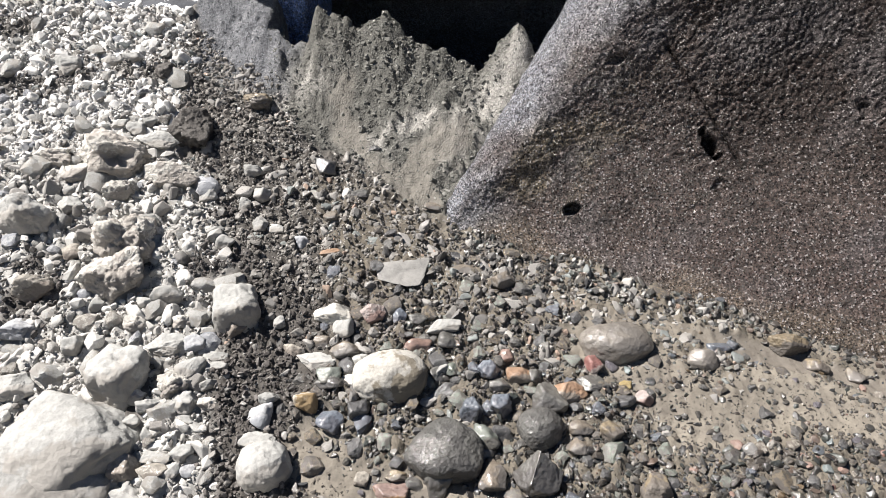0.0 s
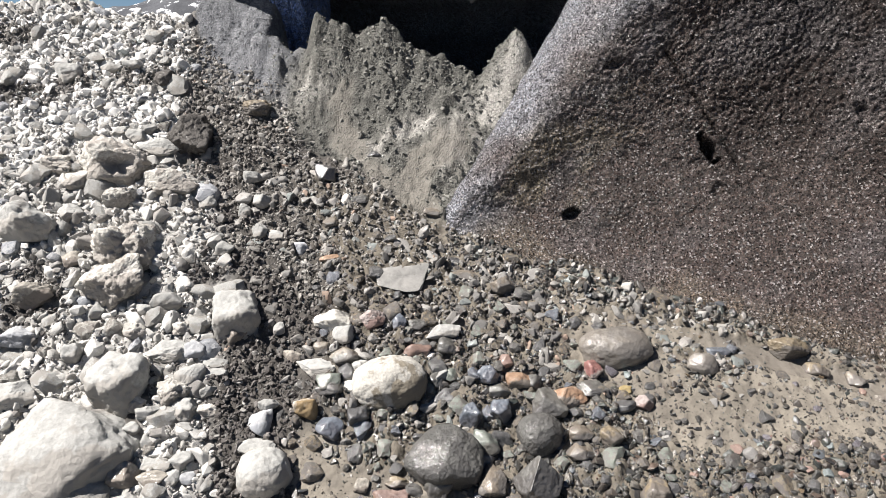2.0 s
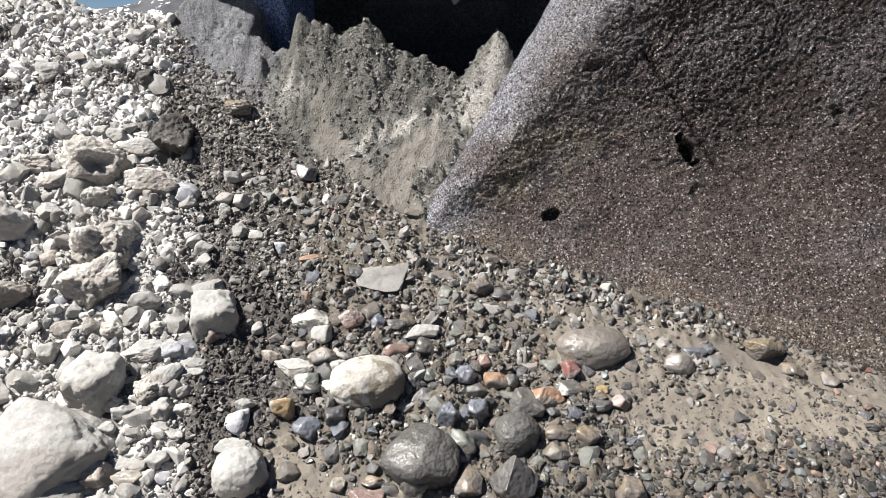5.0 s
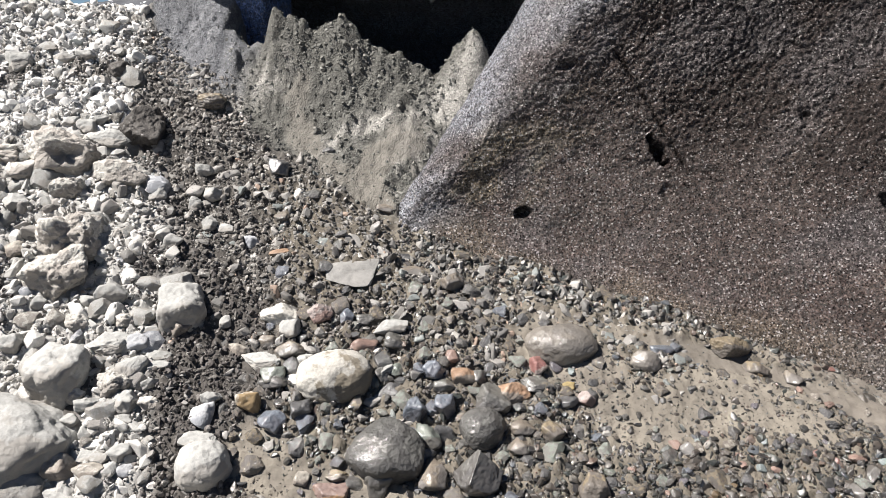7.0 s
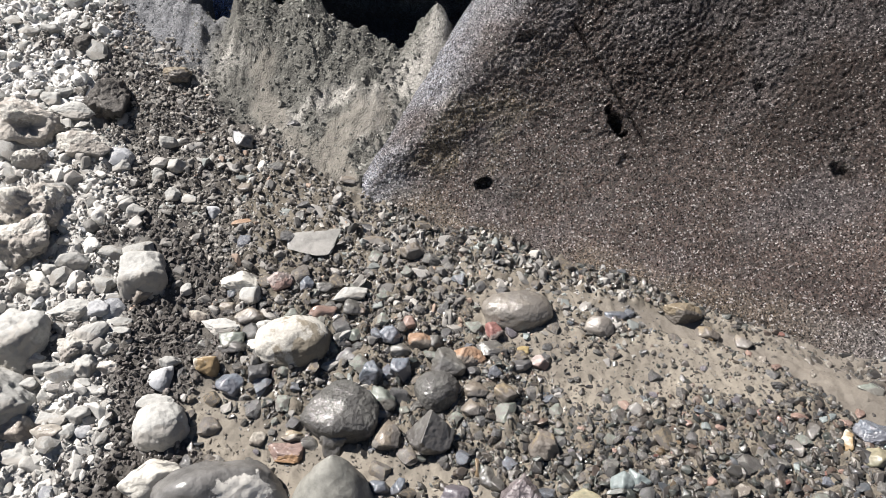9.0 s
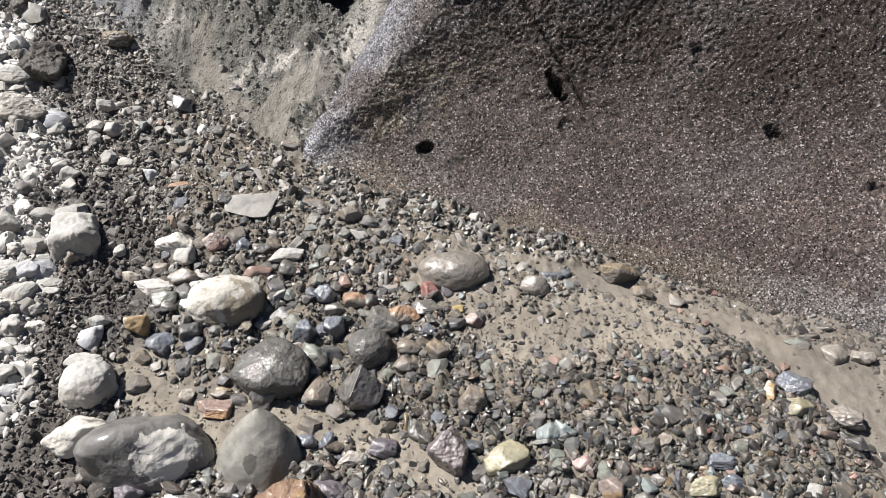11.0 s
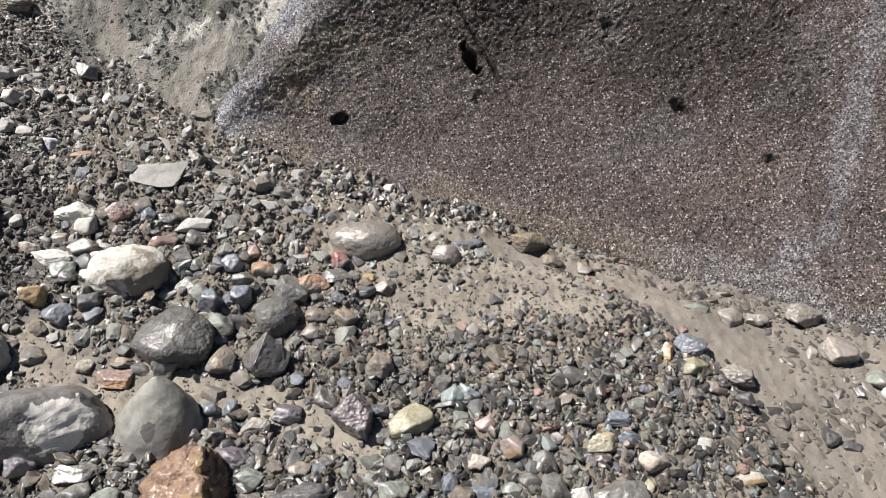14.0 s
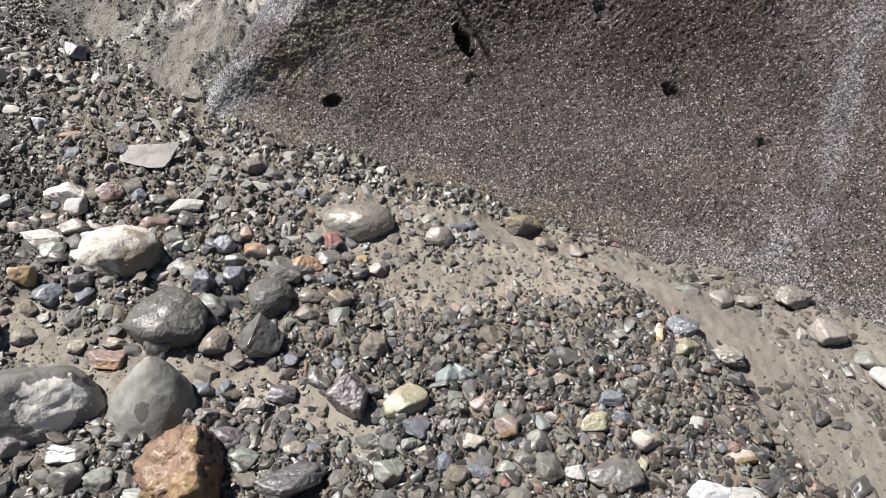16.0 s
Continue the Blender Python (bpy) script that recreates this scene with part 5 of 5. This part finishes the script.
def in_front_of_ice(x, y):
    base = 1.27 - 0.24 * np.clip(x, 0, 4) + 0.014 * np.clip(x, 0, 4) ** 2
    return (y < ice_front(np.maximum(x, ice_edge(base)), base) - np.interp(x, [0, 1, 1.5, 2.3, 2.75, 3.1, 3.4], [0.10, 0.17, 0.15, 0.05, 0.04, 0.03, -0.08])) | (x < 0.0)


def scatter_stones(name, count, seed, where, low, high, mats, labels, group, power=2.2):
    """Loose stones that can be counted, each a thing of its own, on a few shared meshes."""
    x, y, u, rng = spots(40000, seed)
    ok = (where(x, y) > u) & free_of_stones(x, y, 1.12) & in_front_of_ice(x, y)
    x, y = x[ok], y[ok]
    forms = {}
    made = 0
    for px, py in zip(x, y):
        if made >= count:
            break
        size = float(sizes(rng, 1, low, high, power)[0])
        if any(abs(px - q[0]) < q[2] + 0.5 * size and abs(py - q[1]) < q[3] + 0.4 * size for q in PLACED[BASE_COUNT:]):
            continue
        i = int(rng.integers(0, len(mats)))
        key = (i, int(rng.integers(0, 4)))
        if key not in forms:
            kind = ("lump", "block", "flat", "block")[key[1]] if name != "wet_stone" else ("block", "lump", "flat", "block")[key[1]]
            v = rock_shape(kind, seed + 31 * i + key[1], 3) * np.array([1.15, 0.95, 0.62]) / 2
            forms[key] = rock_mesh(name, v, 3, STONE[mats[i]])
            forms[key].set_sharp_from_angle(angle=radians(30))
        ob = new(name, forms[key])
        n = (ground_normal(px, py) + Vector((0, 0, 0.2))).normalized()
        q = Vector((0, 0, 1)).rotation_difference(n).to_matrix().to_4x4()
        ob.matrix_world = (Matrix.Translation(Vector((px, py, ground_under(px, py, 0.5 * size))) + n * size * 0.03) @ q
                           @ pose(0, 0, 0, rng.normal(0, 14), rng.normal(0, 14), rng.uniform(0, 360)) @ Matrix.Diagonal((size, size, size, 1)))
        tagged(ob, labels[i], name, group)
        PLACED.append((px, py, 0.55 * size, 0.5 * size, 0.0))
        made += 1


BASE_COUNT = len(PLACED)


def below_cones(x, y):
    return smooth(-0.02, -0.12, y - foot(x) - 0.20 * smooth(-0.85, -1.15, x) + 0.05 * fbm(x * 5, y * 5, 0, 2, 67))


def pale_zone(x, y):
    return smooth(0.06, -0.10, x - pale_edge(y) + 0.12 * fbm(x * 3, y * 3, 0.3, 3, 11)) * smooth(2.45, 2.3, lie(x, y) - 0.18) * (1 - 0.9 * soil_patch(x, y))


def water_course(x, y):
    """The clear middle of the muddy stream."""
    return smooth(0.17, 0.08, line_gap(x, y, STREAM) - 0.05 * smooth(2.3, 2.7, x)) * smooth(0.9, 1.3, x) * smooth(2.2, 2.5, y)


def near_channel(x, y):
    mud = masks(x, y)[1]
    return smooth(0.0, 0.2, x - pale_edge(y) - 0.4) * smooth(3.6, 2.7, y + 0.25 * np.clip(-x, 0, 1)) * (1 - 0.75 * mud) * (1 - 0.9 * smooth(2.3, 2.6, x))


def cluster(x, y):
    """Where the larger wet stones crowd together."""
    mud = masks(x, y)[1]
    a = bell(np.hypot((x + 0.15) / 0.85, (y - 3.05) / 0.50), 1.0)
    return np.maximum(a, 0.9 * bell(np.hypot((x - 0.2) / 0.9, (y - 2.2) / 0.45), 1.0)) * (1 - 0.8 * mud) * smooth(-0.85, -0.65, x)


scatter_stones("wet_stone", 270, 73, cluster, 0.046, 0.115, ["grey", "brown", "dark", "green", "blue", "dark", "brown", "ochre", "grey", "green"],
               ["wet grey broken stone in the gravel bed", "brown wet stone in the gravel bed", "blackish wet stone in the gravel bed", "green-grey wet stone in the gravel bed",
                "blue-grey wet stone in the gravel bed", "blackish wet stone in the gravel bed", "brown wet stone in the gravel bed", "ochre-brown wet stone in the gravel bed",
                "wet grey broken stone in the gravel bed", "green-grey wet stone in the gravel bed"], "larger stones of the gravel bed", 1.5)


scatter_stones("cobble", 290, 71, pale_zone, 0.05, 0.17, ["pale", "pale", "dusty", "pale", "bluepale"],
               ["pale dusty stone on the dry moraine"] * 2 + ["rough mud-caked stone on the dry moraine", "pale dusty stone on the dry moraine", "bluish grey dusty stone on the dry moraine"], "loose stones of the dry moraine", 1.5)
scatter_stones("pebble", 300, 72, near_channel, 0.030, 0.078, ["grey", "grey", "dark", "brown", "green", "blue", "brown", "grey", "tan", "red", "bluegreen", "purple"],
               ["wet grey pebble in the gravel bed"] * 2 + ["blackish wet pebble in the gravel bed", "brown wet pebble in the gravel bed", "green-grey wet pebble in the gravel bed",
                "blue-grey wet pebble in the gravel bed", "brown wet pebble in the gravel bed", "wet grey pebble in the gravel bed", "tan pebble in the gravel bed",
                "reddish wet pebble in the gravel bed", "blue-green wet pebble in the gravel bed", "purplish wet pebble in the gravel bed"], "pebbles of the gravel bed")


def strew():
    # pale rubble of the dry moraine
    x, y, u, rng = spots(95000, 81, x1=0.0, y1=5.9)
    far = smooth(4.2, 5.0, y)
    ok = (pale_zone(x, y) * smooth(-0.6, 0.1, fbm(x * 2.6, y * 2.6, 2.0, 3, 23) + 0.2 + 0.6 * far) * (0.75 + 0.45 * far) > u) & free_of_stones(x, y)
    x, y = x[ok], y[ok]
    size = sizes(rng, len(x), 0.012, 0.115, 2.35)
    # up at the crest the sunlit brightness is put into whiter stone tones
    top = y + 0.2 * fbm(x * 3, y * 3, 0, 2, 69) > 4.25
    strewn("bleached_rubble", x[top], y[top], size[top], SUNLIT_GRAVEL, "white angular rubble covering the moraine crest, its sunlit brightness put into the colour", "rubble", 97, sink=-0.17, flat=0.8, fine=0.034, points=12)
    x, y, size = x[~top], y[~top], size[~top]
    strewn("pale_rubble", x, y, size, PALE_GRAVEL, "pale dusty angular rubble covering the dry moraine", "rubble", 82, sink=-0.06, flat=0.8, fine=0.034, points=12)
    x, y, u, rng = spots(50000, 95, x1=0.0, y1=5.9)
    ok = (pale_zone(x, y) * smooth(-0.5, 0.2, fbm(x * 2.6, y * 2.6, 2.0, 3, 23) + 0.3 + 0.6 * smooth(4.0, 4.8, y)) > u) & free_of_stones(x, y, 1.1)
    x, y = x[ok], y[ok]
    size = sizes(rng, len(x), 0.007, 0.030, 2.2)
    top = y + 0.2 * fbm(x * 3, y * 3, 0, 2, 69) > 4.25
    gravel("bleached_crumbs", x[top], y[top], size[top], SUNLIT_GRAVEL, "crumbs of dried mud on the moraine crest, whitened to look sunlit", "rubble", 79, 1, 0.0, 0.8, points=12)
    x, y, size = x[~top], y[~top], size[~top]
    gravel("chalk_crumbs", x, y, size, DUST_CRUMB, "chalky crumbs of dried mud between the pale stones", "rubble", 96, 1, 0.0, 0.8, points=12)
    # dark rubble between moraine and channel
    x, y, u, rng = spots(30000, 83, x0=-2.6, x1=1.6, y0=1.4, y1=5.2)
    pale, mud, cone, stream = masks(x, y)
    ok = ((1 - 0.8 * pale_zone(x, y)) * smooth(2.6, 3.5, y + 0.5 * np.clip(-x, 0, 1)) * below_cones(x, y) * (1 - 0.9 * mud) * (1 - 0.75 * bell(x - pale_edge(y) - 0.22, 0.2) * smooth(4.0, 3.5, y)) > u) & free_of_stones(x, y) & in_front_of_ice(x, y)
    x, y = x[ok], y[ok]
    strewn("dark_rubble", x, y, sizes(rng, len(x), 0.009, 0.105, 2.3), DARK_GRAVEL, "dark damp broken rubble on brown soil", "rubble", 84, sink=-0.10, flat=0.75)
    # wet gravel of the channel
    x, y, u, rng = spots(90000, 85, x0=-1.0, x1=3.7, y0=1.4, y1=3.8)
    pale, mud, cone, stream = masks(x, y)
    bed = smooth(0.0, 0.25, x - pale_edge(y) - 0.36) * smooth(3.75, 3.2, y + 0.15 * np.clip(-x, 0, 1)) * (1 - 0.90 * mud) * (1 - 0.97 * stream)
    bed = bed * (1 - 0.4 * smooth(0.1, 0.5, fbm(x * 2.2, y * 2.2, 5, 3, 61)))
    ok = (bed > u) & free_of_stones(x, y) & in_front_of_ice(x, y)
    x, y = x[ok], y[ok]
    size = sizes(rng, len(x), 0.010, 0.072, 2.0) * (0.62 + 0.45 * smooth(3.2, 2.4, y))
    strewn("wet_gravel", x, y, size, WET_GRAVEL, "wet multicoloured river gravel in brown mud", "gravel", 86, sink=-0.04, flat=0.6, fine=0.031)
    # dark wet stones washed against the foot of the ice
    x, y, u, rng = spots(34000, 101, x0=0.05, x1=3.5, y0=2.6, y1=4.1)
    gap = ice_line(x) - y + 0.05 * fbm(x * 6, y * 6, 0, 2, 78)
    ok = (smooth(-0.10, -0.05, gap) * smooth(0.30, 0.10, gap) * (1 - 0.4 * smooth(1.8, 2.4, x)) * (1 - 0.9 * water_course(x, y)) * (0.35 + 0.65 * smooth(-0.3, 0.3, fbm(x * 4, y * 4, 8, 2, 79))) > u) & free_of_stones(x, y)
    x, y = x[ok], y[ok]
    strewn("foot_gravel", x, y, sizes(rng, len(x), 0.010, 0.060, 2.1), WET_GRAVEL, "dark wet broken stones along the foot of the ice", "gravel", 102, sink=-0.02, flat=0.7)
    # soil crumbs along the moraine's edge
    x, y, u, rng = spots(120000, 87, x0=-3.2, x1=0.6, y0=1.4, y1=5.3)
    pale, mud, cone, stream = masks(x, y)
    gap = x - pale_edge(y)
    ok = ((1.1 * bell(gap - 0.22, 0.30) + 0.15 * (gap < 0) + 1.2 * soil_patch(x, y) + 0.55 * smooth(2.9, 3.5, y)) * (1 - mud) * below_cones(x, y) * (1 - 0.6 * pale) > u) & free_of_stones(x, y, 1.0)
    x, y = x[ok], y[ok]
    size = sizes(rng, len(x), 0.007, 0.036, 2.3)
    low = y + 0.4 * fbm(x * 3, y * 3, 0, 2, 65) < 3.8
    gravel("soil_crumbs", x[low], y[low], size[low], DARK_SOIL, "dark crumbly clods of soil between the stones", "soil", 88, 1, 0.2, 0.9)
    gravel("rubble_crumbs", x[~low], y[~low], size[~low], SOIL_CRUMB, "grey-brown crumbs of soil between the dark rubble", "soil", 89, 1, 0.2, 0.9)
    # debris on the cones
    x, y, u, rng = spots(72000, 89, x0=-1.9, x1=0.75, y0=3.7, y1=5.5)
    pale, mud, cone, stream = masks(x, y)
    ok = (cone * smooth(-1.25, -1.0, x) * (1 - 0.7 * sand_floor(x, y)) * (1 - 0.85 * chalk_streaks(x, y)) * (0.30 + 0.70 * smooth(-0.2, 0.3, fbm(x * 3, y * 3, 6, 3, 62))) > u) & free_of_stones(x, y)
    x, y = x[ok], y[ok]
    gravel("cone_debris", x, y, sizes(rng, len(x), 0.006, 0.038, 2.8), CONE_GRAVEL, "fine grey debris on the cones below the cave", "debris", 90, 1, -0.08, 0.8)
    x, y, u, rng = spots(26000, 93, x0=-3.0, x1=-0.85, y0=4.2, y1=5.6)
    pale, mud, cone, stream = masks(x, y)
    ok = (cone * smooth(-1.0, -1.2, x) * 0.8 * smooth(1.95, 2.15, lie(x, y)) > u) & free_of_stones(x, y)
    x, y = x[ok], y[ok]
    gravel("slope_debris", x, y, sizes(rng, len(x), 0.004, 0.016, 2.4), BLUE_GRAVEL, "fine bluish grey debris on the slope beside the cave", "debris", 94, 1, 0.0, 0.7)
    # lumps of wet mud in the stream
    x, y, u, rng = spots(4300, 98, x0=1.6, x1=3.7, y0=1.4, y1=3.3)
    pale, mud, cone, stream = masks(x, y)
    ok = (stream * (0.25 + 0.75 * smooth(0.0, 0.4, fbm(x * 3, y * 3, 7, 3, 70))) * (1 - 0.95 * water_course(x, y)) > u) & free_of_stones(x, y) & in_front_of_ice(x, y)
    x, y = x[ok], y[ok]
    gravel("mud_lumps", x, y, sizes(rng, len(x), 0.02, 0.085, 2.4), MUD_LUMP, "wet brown lumps of mud lying in the stream", "mud", 99, 2, -0.06, 0.50, 0.18, points=12)
    # grit washed over the mud
    x, y, u, rng = spots(52000, 91, x0=-0.8, x1=3.7, y0=1.4, y1=4.1)
    pale, mud, cone, stream = masks(x, y)
    ok = ((mud * (1 - 0.85 * stream) * 0.6 + 0.22 * stream) * (1 - 0.95 * water_course(x, y)) > u) & free_of_stones(x, y) & in_front_of_ice(x, y)
    x, y = x[ok], y[ok]
    gravel("mud_grit", x, y, sizes(rng, len(x), 0.004, 0.024, 2.5), MUD_GRIT, "wet grit and small pebbles sunk in brown mud", "gravel", 92, 1, 0.0, 0.6)


strew()
